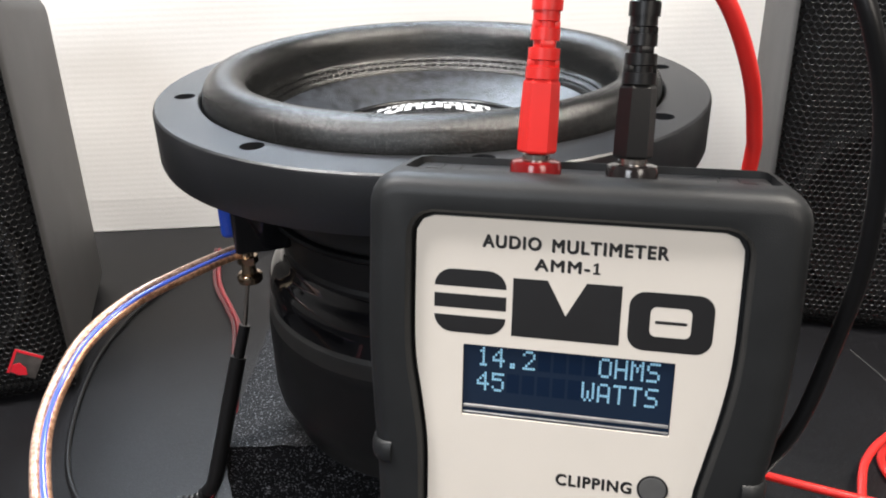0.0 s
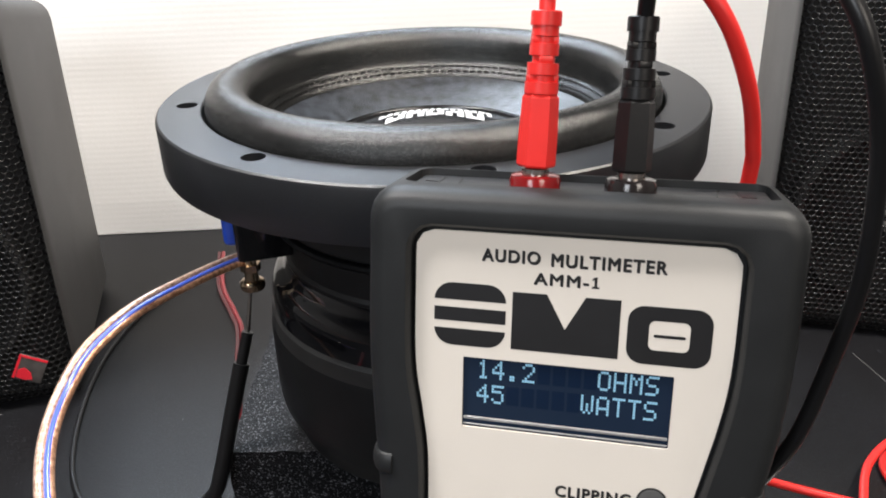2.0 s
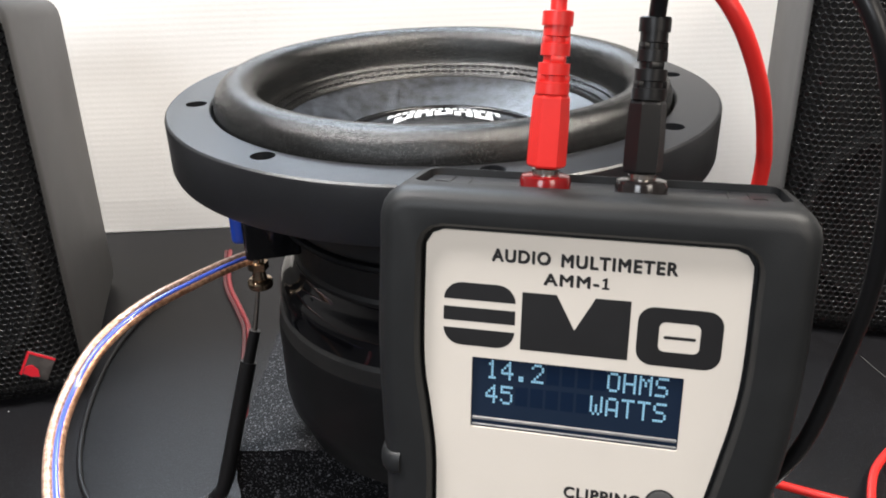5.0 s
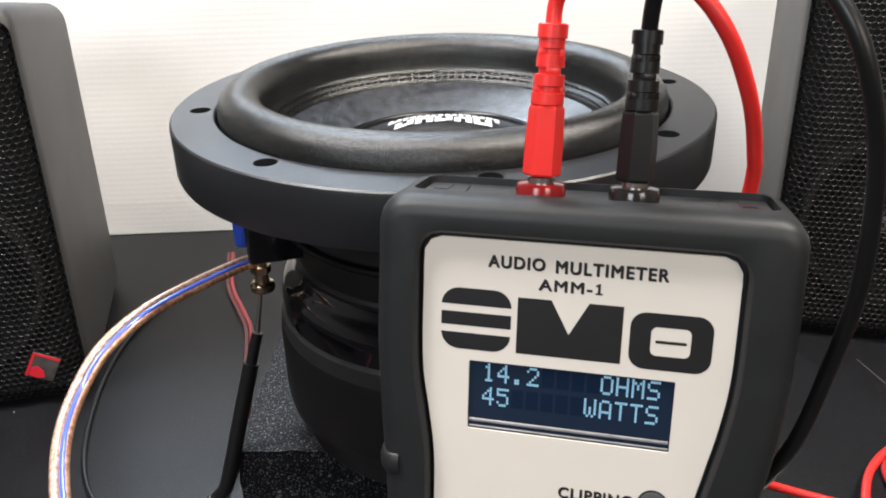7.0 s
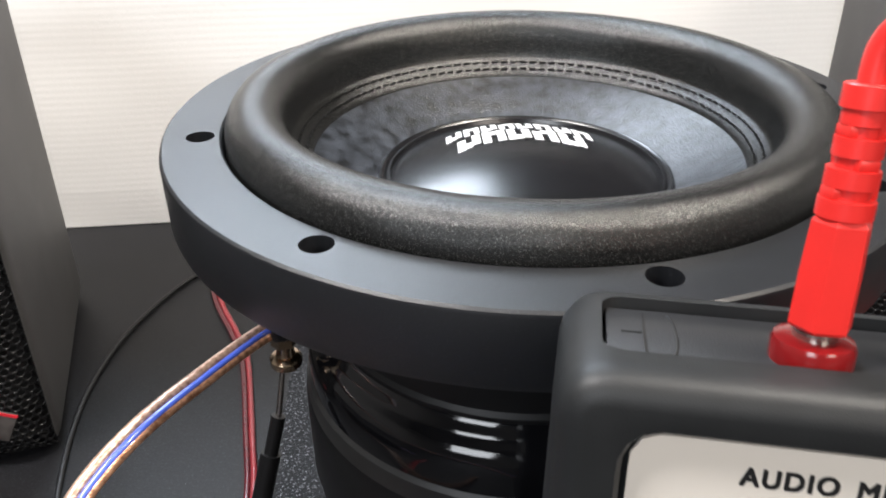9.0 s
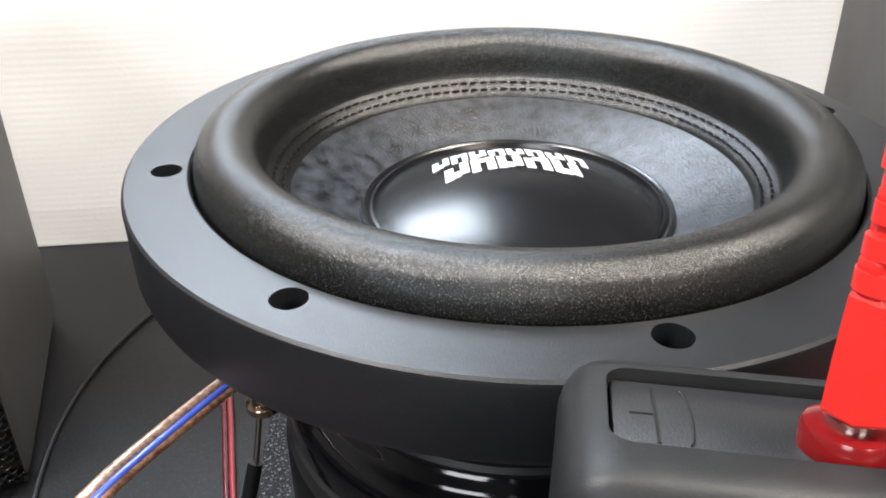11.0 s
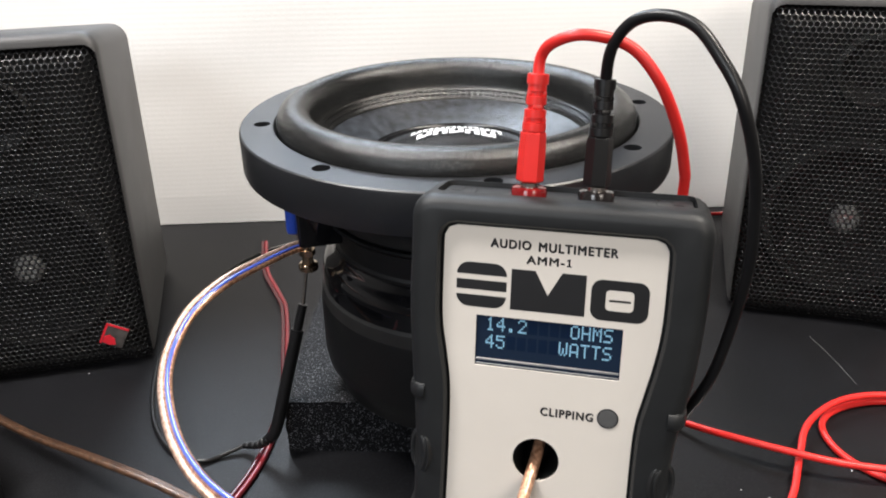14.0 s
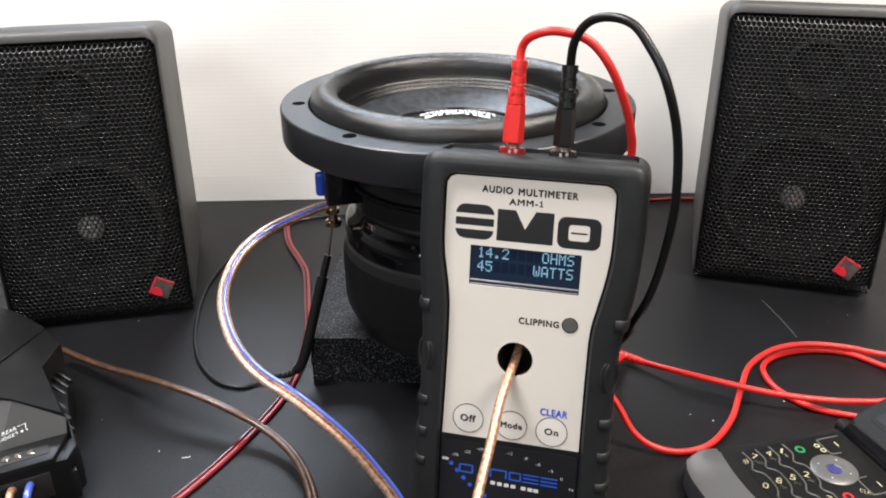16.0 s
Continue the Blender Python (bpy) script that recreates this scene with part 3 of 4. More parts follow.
def multimeter():
    top = thing("audio_multimeter", METER, "white-faced audio multimeter in black rubber holster leaning on the subwoofer", "multimeter")
    part("holster", boot_mesh(), None, top, "black rubber protective holster")
    # face: white above, black below, both pierced by the sensor hole
    op = [(p.x, p.y) for p in inward(resampled(OPENING, 160), 0.0002)]
    split = -0.1376
    white = prism([p for p in op if p[1] > split], -0.0008, 0.0)
    hole = prism(shifted(disc(0.0090, 44), 0.0372, -0.0905), -0.01, 0.01)
    win = prism(rounded(0.0116, -0.0537, 0.0660, -0.0334, 0.0004, 2), -0.01, 0.01)
    face = part("face_label", carved(white, [hole, win], "face_label", M_FACE), None, top, "cream-white printed face")
    low = part("lower_label", prism([p for p in op if p[1] < split], -0.0008, 0.00005), M_LOWER, top, "black printed lower face")
    part("sensor_tunnel", lathe([(0.0090, 0.0), (0.0092, -0.0002), (0.0092, -0.036), (0.0, -0.036)], 44), M_GAP, top, "dark round current sensor hole", m=Matrix.Translation((0.0372, -0.0905, -0.0001)))
    # display
    lcd = part("display", block(0.0544, 0.0203, 0.001, 0, c=(0.0388, -0.04355, -0.0014)), M_LCD, top, "dark blue character display, lit")
    part("display_edge", block(0.0538, 0.0009, 0.0006, 0.0002, 1, (0.0388, -0.0512, -0.0008)), M_LCDEDGE, lcd)
    part("display_edge", block(0.0538, 0.0004, 0.0006, 0.0001, 1, (0.0388, -0.0530, -0.0008)), M_LCDEDGE, lcd)
    pitch_x, dot_x, dot_y = 0.00402, 0.00066, 0.00077
    for left, right, y in (("14.2", "OHMS", -0.0341), ("45", "WATTS", -0.0411)):
        spots = [(0.0154 + pitch_x * k, ch) for k, ch in enumerate(left)] + [(0.0625 - pitch_x * (len(right) - k) + 0.0007, ch) for k, ch in enumerate(right)]
        for x0, ch in spots:
            dots = bmesh.new()
            for j, line in enumerate(FONT5X7[ch].split()):
                for i, bit in enumerate(line):
                    if bit == "1":
                        bmesh.ops.create_grid(dots, x_segments=1, y_segments=1, size=0.5,
                                              matrix=Matrix.Translation((x0 + dot_x * (i + 0.5), y - dot_y * (j + 0.5), -0.00084)) @ Matrix.Diagonal((dot_x * 0.86, dot_y * 0.88, 1, 1)))
            part("readout_character", dots, M_LCDON, lcd)
        for k in range(len(left), 12 - len(right)):
            part("unlit_cell", block(0.0033, 0.0054, 0.00004, 0, c=(0.0154 + pitch_x * k + 0.00165, y - 0.0027, -0.00088)), M_LCDGHOST, lcd)
    # lamp and keys
    part("clipping_lamp", lathe([(0.0036, 0.0), (0.0036, 0.0002), (0.0034, 0.0004), (0, 0.0005)], 32), M_LED, face, "smoked grey indicator lamp", m=Matrix.Translation((0.0631, -0.0691, 0)))
    part("lamp_ring", lathe([(0.0035, 0.00002), (0.0035, 0.0003), (0.0040, 0.0003), (0.0040, 0.00002)], 32, closed=True), M_INK, face, m=Matrix.Translation((0.0631, -0.0691, 0)))
    for words, x, y, w, h in (("Off", 0.0150, -0.1262, 0.0078, 0.0036), ("Mode", 0.0378, -0.1268, 0.0108, 0.0032), ("On", 0.0584, -0.1272, 0.0068, 0.0034)):
        key = part("key", lathe([(0.0078, 0.00002), (0.0078, 0.00012), (0.0072, 0.00018), (0, 0.0002)], 48), M_BUTTON, top, "round white membrane key with a black outline", m=Matrix.Translation((x, y, 0)))
        part("key_outline", lathe([(0.0078, 0.00005), (0.0078, 0.0003), (0.0081, 0.0003), (0.0081, 0.00005)], 48, closed=True), M_INK, key)
        writing(words, -w / 2, -h / 2, w / 2, h / 2, 0.00026, M_INK, key, bold=0.055)
    # printing
    writing("AUDIO", 0.0161, -0.0066, 0.0308, -0.0034, 0.00006, M_INK, face, bold=0.06)
    writing("MULTIMETER", 0.0338, -0.0068, 0.0619, -0.0036, 0.00006, M_INK, face, bold=0.06)
    writing("AMM-", 0.0296, -0.0118, 0.0432, -0.0089, 0.00006, M_INK, face, bold=0.06)
    poly_mark("lettering", [(0.0441, -0.0118), (0.0459, -0.0118), (0.0459, -0.0113), (0.04535, -0.0113), (0.04535, -0.0088), (0.04490, -0.0088), (0.0441, -0.0093), (0.0441, -0.0098), (0.04465, -0.0095), (0.04465, -0.0113), (0.0441, -0.0113)], 0.00006, face)
    writing("CLIPPING", 0.0380, -0.0712, 0.0577, -0.0680, 0.00006, M_INK, face, bold=0.055)
    writing("CLEAR", 0.0521, -0.1186, 0.0656, -0.1149, 0.00006, M_BLUEINK, face, bold=0.055)
    # the maker's mark as plain black shapes: a striped block, a notched block and a frame round a bar
    y0, y1 = -0.0303, -0.0130
    h = y1 - y0
    striped = carved(prism(rounded(0.0036, y0, 0.0226, y1, 0.0048), -0.00003, 0.00006),
                     [prism(rounded(-0.003, y0 + h * v, 0.030, y0 + h * (v + 0.12), 0.0005), -0.01, 0.01) for v in (0.27, 0.61)], "printed_shape", M_INK)
    part("printed_shape", striped, None, face, "plain black printed emblem")
    x0, x1, y0, y1 = 0.0242, 0.0516, -0.0300, -0.0143
    xm = (x0 + x1) / 2
    poly_mark("printed_shape", [(x0, y0), (x1, y0), (x1, y1), (x1 - 0.0088, y1), (xm, y1 - 0.0091), (x0 + 0.0088, y1), (x0, y1)], 0.00003, face)
    y0, y1 = -0.0306, -0.0152
    ring = carved(prism(rounded(0.0535, y0, 0.0741, y1, 0.0040), -0.00003, 0.00006), [prism(rounded(0.0588, y0 + 0.0039, 0.0688, y1 - 0.0037, 0.0016), -0.01, 0.01)], "printed_shape", M_INK)
    part("printed_shape", ring, None, face)
    poly_mark("printed_bar", rounded(0.0600, -0.0233, 0.0678, -0.0225, 0.0003, 2), 0.00003, face)
    # scale round the bottom: figures, dots and a plain emblem
    for words, u, v in (("-32", 0.0090, -0.1482), ("-25", 0.0155, -0.1455), ("-19", 0.0222, -0.1430), ("-12", 0.0378, -0.1428), ("-9", 0.0462, -0.1443), ("-6", 0.0530, -0.1465), ("-3", 0.0597, -0.1492), ("0", 0.0655, -0.1528), ("+3", 0.0707, -0.1578)):
        w = 0.0011 * len(words)
        writing(words, u - w / 2, v - 0.0008, u + w / 2, v + 0.0008, 0.0001, M_WHITEINK, low)
    poly_mark("scale_bar", rounded(0.0022, -0.1520, 0.0056, -0.1506, 0.0003, 2), 0.0001, low, M_WHITEINK)
    for u, v in ((0.0072, -0.1536), (0.0106, -0.1572), (0.0142, -0.1610), (0.0178, -0.1645), (0.0215, -0.1675), (0.026, -0.1695)):
        poly_mark("scale_dot", shifted(disc(0.0012, 20), u, v), 0.0001, low, M_BLUEINK)
    for u0, u1, kind in ((0.0115, 0.0192, 0), (0.0280, 0.0372, 1), (0.0382, 0.0448, 0), (0.0456, 0.0540, 2), (0.0548, 0.0636, 2)):
        v0, v1 = -0.1578 - (u0 - 0.01) * 0.012, -0.1528 - (u0 - 0.01) * 0.012
        for q in ((u0, v1 - 0.0008, u1, v1), (u0, v0, u1, v0 + 0.0008)) if kind != 1 else ((u0, v1 - 0.0008, u1, v1),):
            poly_mark("blue_bar", rounded(*q, 0.0003, 2), 0.0001, low, M_BLUEINK)
        for q in ((u0, v0, u0 + 0.0009, v1), (u1 - 0.0009, v0, u1, v1)):
            if kind != 2:
                poly_mark("blue_bar", rounded(*q, 0.0003, 2), 0.0001, low, M_BLUEINK)
        if kind == 2:
            poly_mark("blue_bar", rounded(u0, (v0 + v1) / 2 - 0.0004, u1, (v0 + v1) / 2 + 0.0004, 0.0003, 2), 0.0001, low, M_BLUEINK)
    for u in (0.0300, 0.0336, 0.0372, 0.0408, 0.0462, 0.0498, 0.0528):
        poly_mark("white_bar", rounded(u - 0.0013, -0.1622 - (u - 0.03) * 0.03, u + 0.0013, -0.1602 - (u - 0.03) * 0.03, 0.0004, 2), 0.0001, low, M_WHITEINK)
    # case end in the holster's top slot, with its seams
    case = part("case_end", block(0.0935, 0.0018, 0.0215, 0.0006, 2, (0.0405, 0.0092, -0.0180)), M_CASE, top, "grey plastic end of the case")
    for u in (0.0005, 0.0795):
        part("seam", block(0.0005, 0.0006, 0.0165, 0, c=(u, 0.0100, -0.0180)), M_GAP, case)
        part("seam", block(0.0036, 0.0006, 0.0004, 0, c=(u - 0.0022 if u < 0.04 else u + 0.0022, 0.0100, -0.0180)), M_GAP, case)
    for u, bend in ((0.0048, 1), (0.0752, -1)):
        arc = [(u + bend * 0.0012 * math.cos(t), 0.0101, -0.0180 + 0.0084 * math.sin(t)) for t in (radians(-80 + 20 * k) for k in range(9))]
        part("seam", tube(glide(arc, 3), 0.00028, 6), M_GAP, case)
    for p, mat, label in ((Vector((0.0272, 0.0, -0.0138)), M_REDJACK, "dark red jack"), (Vector((0.0519, 0.0, -0.0150)), M_BLACKJACK, "gloss black jack")):
        q = p
        jack = part("jack", lathe([(0, 0), (0.0067, 0), (0.0067, 0.0045), (0.0063, 0.0054), (0.005, 0.0058), (0.0032, 0.0058), (0.0032, 0.003), (0, 0.003)], 40), mat, top, label, m=Matrix.Translation((q.x, 0.0086, q.z)) @ pose(0, 0, 0, -90))
        part("jack_bush", lathe([(0.0034, 0.0), (0.0036, 0.0), (0.0036, 0.0072), (0.0028, 0.0072)], 24, closed=True), M_STEEL, jack, "bare metal bush")
    # grip ribs moulded over the rounded edges of the lower half
    rim = resampled(OUTER, 400)
    bend = ((0.0058, 0.0032), (0.0035, 0.0030), (0.0018, 0.0019), (0.0007, 0.0), (0.0001, -0.0028), (0.0, -0.0080))
    for side in (-1, 1):
        for v, tall, last in ((-0.066, 3.0, 6), (-0.118, 2.6, 6), (-0.136, 2.6, 6), (-0.153, 2.4, 6)):
            edge = side * max(side * p.x for p in rim if abs(p.y - v) < 0.002)
            line = [(edge - side * a, 0.0, z) for a, z in bend[:last]]
            part("grip_rib", tube(glide(line, 5), 0.0013, 12), M_BOOT, top, m=Matrix.Translation((0, v, 0)) @ Matrix.Diagonal((1, tall * 0.85, 1, 1)))
        edge = side * max(side * p.x for p in rim if abs(p.y + 0.093) < 0.002)
        pad = part("grip_pad", prism([(0.0058 * a, 0.0105 * b) for a, b in disc(1.0, 28)], 0, 0.0026, 0.0009), M_BOOT, top, m=Matrix.Translation((edge - side * 0.0042, -0.093, -0.0006)) @ pose(0, 0, 0, 0, side * 38, 0))
        ring = [Vector((0.0040 * a, 0.0080 * b, 0.0025)) for a, b in disc(1.0, 32)]
        part("pad_rim", tube(ring + ring[:1], 0.0009, 8), M_BOOT, pad)
    return top


multimeter()


# ---- test leads ----
def banana_lead(name, low, high, mat, label, line, radius, end=None):
    """A hexagonal shrouded plug with a ribbed strain relief, and its cable."""
    low, high = Vector(low), Vector(high)
    ax = (high - low).normalized()
    m = Matrix.Translation(low) @ ax.to_track_quat("Z", "Y").to_matrix().to_4x4()
    top = thing(name, m, label, "test lead")
    length = (high - low).length
    body = length * 0.48
    part("plug_body", lathe([(0, 0), (0.0046, 0), (0.0051, 0.0006), (0.0050, body * 0.5), (0.0047, body - 0.001), (0.0040, body), (0, body)], 6), mat, top, smooth=25, m=pose(0, 0, 0, 0, 0, 12))
    rel = [(0, body - 0.001)]
    span = length - body
    for k in range(4):
        z0 = body + span * k / 4.3
        r = 0.0043 - 0.0003 * k
        rel += [(r, z0), (r, z0 + span * 0.14), (r - 0.0011, z0 + span * 0.145), (r - 0.0011, z0 + span * 0.225)]
    rel += [(0.0039, length - span * 0.18), (0.0039, length - 0.0003), (0.0036, length), (0, length)]
    relief = part("strain_relief", lathe(rel, 28), mat, top, "ribbed strain relief", smooth=30)
    for k in range(4):
        r = 0.0043 - 0.0003 * k
        part("web", block(2 * r - 0.0008, 0.0036, span * 0.10, 0.0004, 2, (0, 0, body + span * (k / 4.3 + 0.185))), mat, relief, m=pose(0, 0, 0, 0, 0, 25 + 90 * k))
    inv = m.inverted()
    part("cable", tube([inv @ p for p in glide([low.lerp(high, 0.9)] + line, 10)], radius), mat, top, smooth=60)
    return top, inv


red_line = [(0.0264, -0.1332, 0.2585), (0.0308, -0.1365, 0.2645), (0.0409, -0.1400, 0.2674), (0.0562, -0.1400, 0.2633), (0.0665, -0.1440, 0.2523), (0.0750, -0.1430, 0.2351), (0.0808, -0.1368, 0.2178), (0.0830, -0.1320, 0.2052),
            (0.0850, -0.1190, 0.1600), (0.0900, -0.0850, 0.0800), (0.1030, -0.0420, 0.0220), (0.1190, -0.0097, 0.0050), (0.1315, -0.0190, 0.0060), (0.1512, -0.0371, 0.0110),
            (0.1859, -0.0541, 0.0120), (0.2100, -0.0626, 0.0115), (0.2387, -0.0672, 0.0105), (0.2633, -0.0697, 0.0110), (0.2850, -0.0690, 0.0120), (0.3250, -0.0500, 0.0080), (0.3300, -0.0280, 0.0030),
            (0.3088, -0.0140, 0.0022), (0.2886, 0.0030, 0.0022), (0.2604, 0.0066, 0.0022), (0.2342, -0.0016, 0.0022), (0.2188, -0.0169, 0.0022), (0.2179, -0.0382, 0.0022), (0.2260, -0.0546, 0.0022), (0.2406, -0.0670, 0.0022),
            (0.2638, -0.0744, 0.0022), (0.2813, -0.0751, 0.0022), (0.3300, -0.0700, 0.0022), (0.3650, -0.0400, 0.0030), (0.3500, -0.0080, 0.0060), (0.3123, -0.0040, 0.0060), (0.2862, 0.0040, 0.0070), (0.2580, 0.0050, 0.0085), (0.2300, -0.0050, 0.0100),
            (0.2060, -0.0250, 0.0090), (0.1915, -0.0520, 0.0068), (0.1775, -0.0810, 0.0040), (0.1586, -0.1042, 0.0022), (0.1387, -0.1131, 0.0022), (0.1206, -0.1125, 0.0050), (0.1080, -0.1060, 0.0110), (0.0975, -0.0965, 0.0260), (0.0840, -0.0850, 0.0400)]
red_lead, red_inv = banana_lead("red_test_lead", METER @ Vector((0.0273, 0.0164, -0.0128)), (0.0256, -0.1341, 0.2527), M_RED, "red silicone test lead plugged in and coiled on the table", red_line, 0.0021)
part("cable_boot", tube([red_inv @ p for p in glide([(0.1160, -0.0085, 0.0055), (0.1240, -0.0130, 0.0055), (0.1315, -0.0190, 0.0060)], 8)], lambda t: 0.0034 - 0.0008 * t + 0.0004 * math.cos(t * 30)), M_RED, red_lead, "ribbed red cable boot")

black_line = [(0.0496, -0.1418, 0.2624), (0.0550, -0.1453, 0.2722), (0.0633, -0.1509, 0.2756), (0.0725, -0.1589, 0.2738), (0.0793, -0.1679, 0.2653), (0.0858, -0.1750, 0.2527), (0.0929, -0.1760, 0.2294), (0.0964, -0.1744, 0.1978),
              (0.0956, -0.1699, 0.1694), (0.0914, -0.1693, 0.1464), (0.0861, -0.1649, 0.1278), (0.0840, -0.1548, 0.1118), (0.0700, -0.1250, 0.0700), (0.0500, -0.1000, 0.0200), (0.0350, -0.0850, 0.0030), (0.0150, -0.0750, 0.0025)]
banana_lead("black_test_lead", METER @ Vector((0.0518, 0.0160, -0.0142)), (0.0491, -0.1376, 0.2513), M_BLACKPVC, "black silicone test lead plugged into the multimeter", black_line, 0.0021)


def test_probe():
    """A probe hooked under the binding post, with its thin lead on the table."""
    top = thing("test_probe", Matrix.Translation((0, 0, 0)), "black test probe with its steel tip touching a brass post", "test probe")
    tip, start, end = Vector((-0.0908, -0.0230, 0.1172)), Vector((-0.0945, -0.0262, 0.0948)), Vector((-0.1135, -0.0450, 0.0225))
    part("tip", tube(glide([tip, start, start.lerp(end, 0.1)], 4), lambda t: 0.0009 + 0.0005 * t, 14), M_STEEL, top, "bare steel tip")
    part("collar", tube(glide([start, start.lerp(end, 0.22)], 6), 0.0026, 16), M_BLACKPVC, top)
    bend = [start.lerp(end, 0.2), start.lerp(end, 0.5), end, Vector((-0.1185, -0.0462, 0.0145)), Vector((-0.1265, -0.0445, 0.0085)), Vector((-0.1370, -0.0400, 0.0040))]
    part("handle", tube(glide(bend[:4], 10), lambda t: 0.0037 - 0.0006 * max(0, t - 0.6) / 0.4, 18), M_BLACKPVC, top, "black moulded handle")
    part("strain_relief", tube(glide(bend[3:], 12), lambda t: 0.0031 - 0.0013 * t + 0.00035 * math.cos(t * 60), 14), M_BLACKPVC, top, "ribbed strain relief")
    lead = [bend[-1], (-0.1500, -0.0470, 0.0018), (-0.1600, -0.0510, 0.0016), (-0.1790, -0.0440, 0.0016), (-0.1990, -0.0190, 0.0016), (-0.2140, 0.0190, 0.0016), (-0.2250, 0.0700, 0.0016), (-0.2275, 0.1150, 0.0016),
            (-0.2205, 0.1620, 0.0016), (-0.1985, 0.2150, 0.0016), (-0.165, 0.2480, 0.0016), (-0.1100, 0.2600, 0.0016)]
    part("lead", tube(glide(lead, 10), 0.0014, 10), M_BLACKPVC, top, "thin black lead")


test_probe()


def twin_wire(name, line, gap, r, mats, label, stripe=None, face=Vector((0.1, -0.75, 0.65))):
    """A flat two-core wire; its cores lie side by side, with an optional coloured stripe between them."""
    top = thing(name, Matrix.Translation((0, 0, 0)), label, "wire")
    pts = glide(line, 10)
    sides = ([], [], [])
    for i, p in enumerate(pts):
        t = (pts[min(i + 1, len(pts) - 1)] - pts[max(i - 1, 0)]).normalized()
        n = t.cross(face).normalized()
        v = n.cross(t).normalized()
        sides[0].append(p + n * gap)
        sides[1].append(p - n * gap)
        sides[2].append(p + v * r * 0.55 - n * gap * (0.1 + 1.5 * min(1.0, i / len(pts) * 1.5)))
    part("core", tube(sides[0], r, 14), mats[0], top, smooth=60)
    part("core", tube(sides[1], r, 14), mats[1], top, smooth=60)
    if stripe:
        part("stripe", tube(sides[2], r * 0.66, 10), stripe, top, "blue insulation stripe", smooth=60)
    return top


twin_wire("speaker_wire", [(-0.0905, -0.0180, 0.1290), (-0.0973, -0.0280, 0.1310), (-0.1095, -0.0512, 0.1338), (-0.1224, -0.0745, 0.1345), (-0.1330, -0.0925, 0.1293), (-0.1380, -0.1080, 0.1210), (-0.1360, -0.1280, 0.1160), (-0.1274, -0.1509, 0.1124),
                            (-0.1154, -0.1718, 0.1101), (-0.1006, -0.1890, 0.1085), (-0.0850, -0.2000, 0.1060), (-0.0712, -0.2045, 0.0969), (-0.0555, -0.2065, 0.0808), (-0.0437, -0.2075, 0.0643), (-0.0314, -0.2100, 0.0445),
                            (-0.0200, -0.2200, 0.0200), (-0.0050, -0.2450, 0.0080), (0.0150, -0.2900, 0.0040)], 0.0016, 0.0018, (M_COPPER_SHEEN, M_COPPER),
          "clear copper speaker wire with blue stripe arching from the subwoofer", M_BLUE)
cord("sensed_wire", [(0.0330, -0.1420, 0.1180), (0.0281, -0.1659, 0.1098), (0.0190, -0.1915, 0.0995), (0.0130, -0.2155, 0.0882), (0.0068, -0.2399, 0.0778), (0.0020, -0.2646, 0.0671), (-0.0040, -0.2900, 0.0500), (-0.0080, -0.3100, 0.0250), (-0.0050, -0.3300, 0.0040)],
     0.0024, M_COPPER, "clear-jacketed copper wire passing through the meter's sensor hole", "wire")
twin_wire("brown_speaker_wire", [(-0.3000, -0.0217, 0.0120), (-0.2700, -0.0400, 0.0140), (-0.2450, -0.0545, 0.0172), (-0.2040, -0.0780, 0.0240), (-0.1640, -0.0945, 0.0210), (-0.1286, -0.1095, 0.0125), (-0.1029, -0.1325, 0.0080), (-0.0870, -0.1640, 0.0045), (-0.0830, -0.2000, 0.0040)],
          0.0016, 0.0020, (M_BROWN, M_BROWN), "brown-tinted two-core speaker wire lying across the table", face=Vector((0.25, 0.45, 0.85)))
twin_wire("red_power_wire", [(-0.1900, 0.2500, 0.0018), (-0.1760, 0.1930, 0.0018), (-0.1569, 0.1517, 0.0018), (-0.1455, 0.1240, 0.0018), (-0.1325, 0.0620, 0.0018), (-0.1255, 0.0250, 0.0018), (-0.1225, -0.0200, 0.0018), (-0.1275, -0.0650, 0.0018), (-0.1465, -0.1190, 0.0018),
                              (-0.1680, -0.1620, 0.0018), (-0.1950, -0.2050, 0.0018)], 0.0016, 0.0016, (M_RED_SHADED, M_RED_HAZED), "red two-core wire lying on the table", face=Vector((0, 0, 1)))
cord("red_wire_end", [(0.2000, 0.3050, 0.0022), (0.2300, 0.3080, 0.0024), (0.2600, 0.3100, 0.0024), (0.2950, 0.3160, 0.0022)], 0.002, M_REDJACK, "red wire lying at the foot of the wall", "wire")


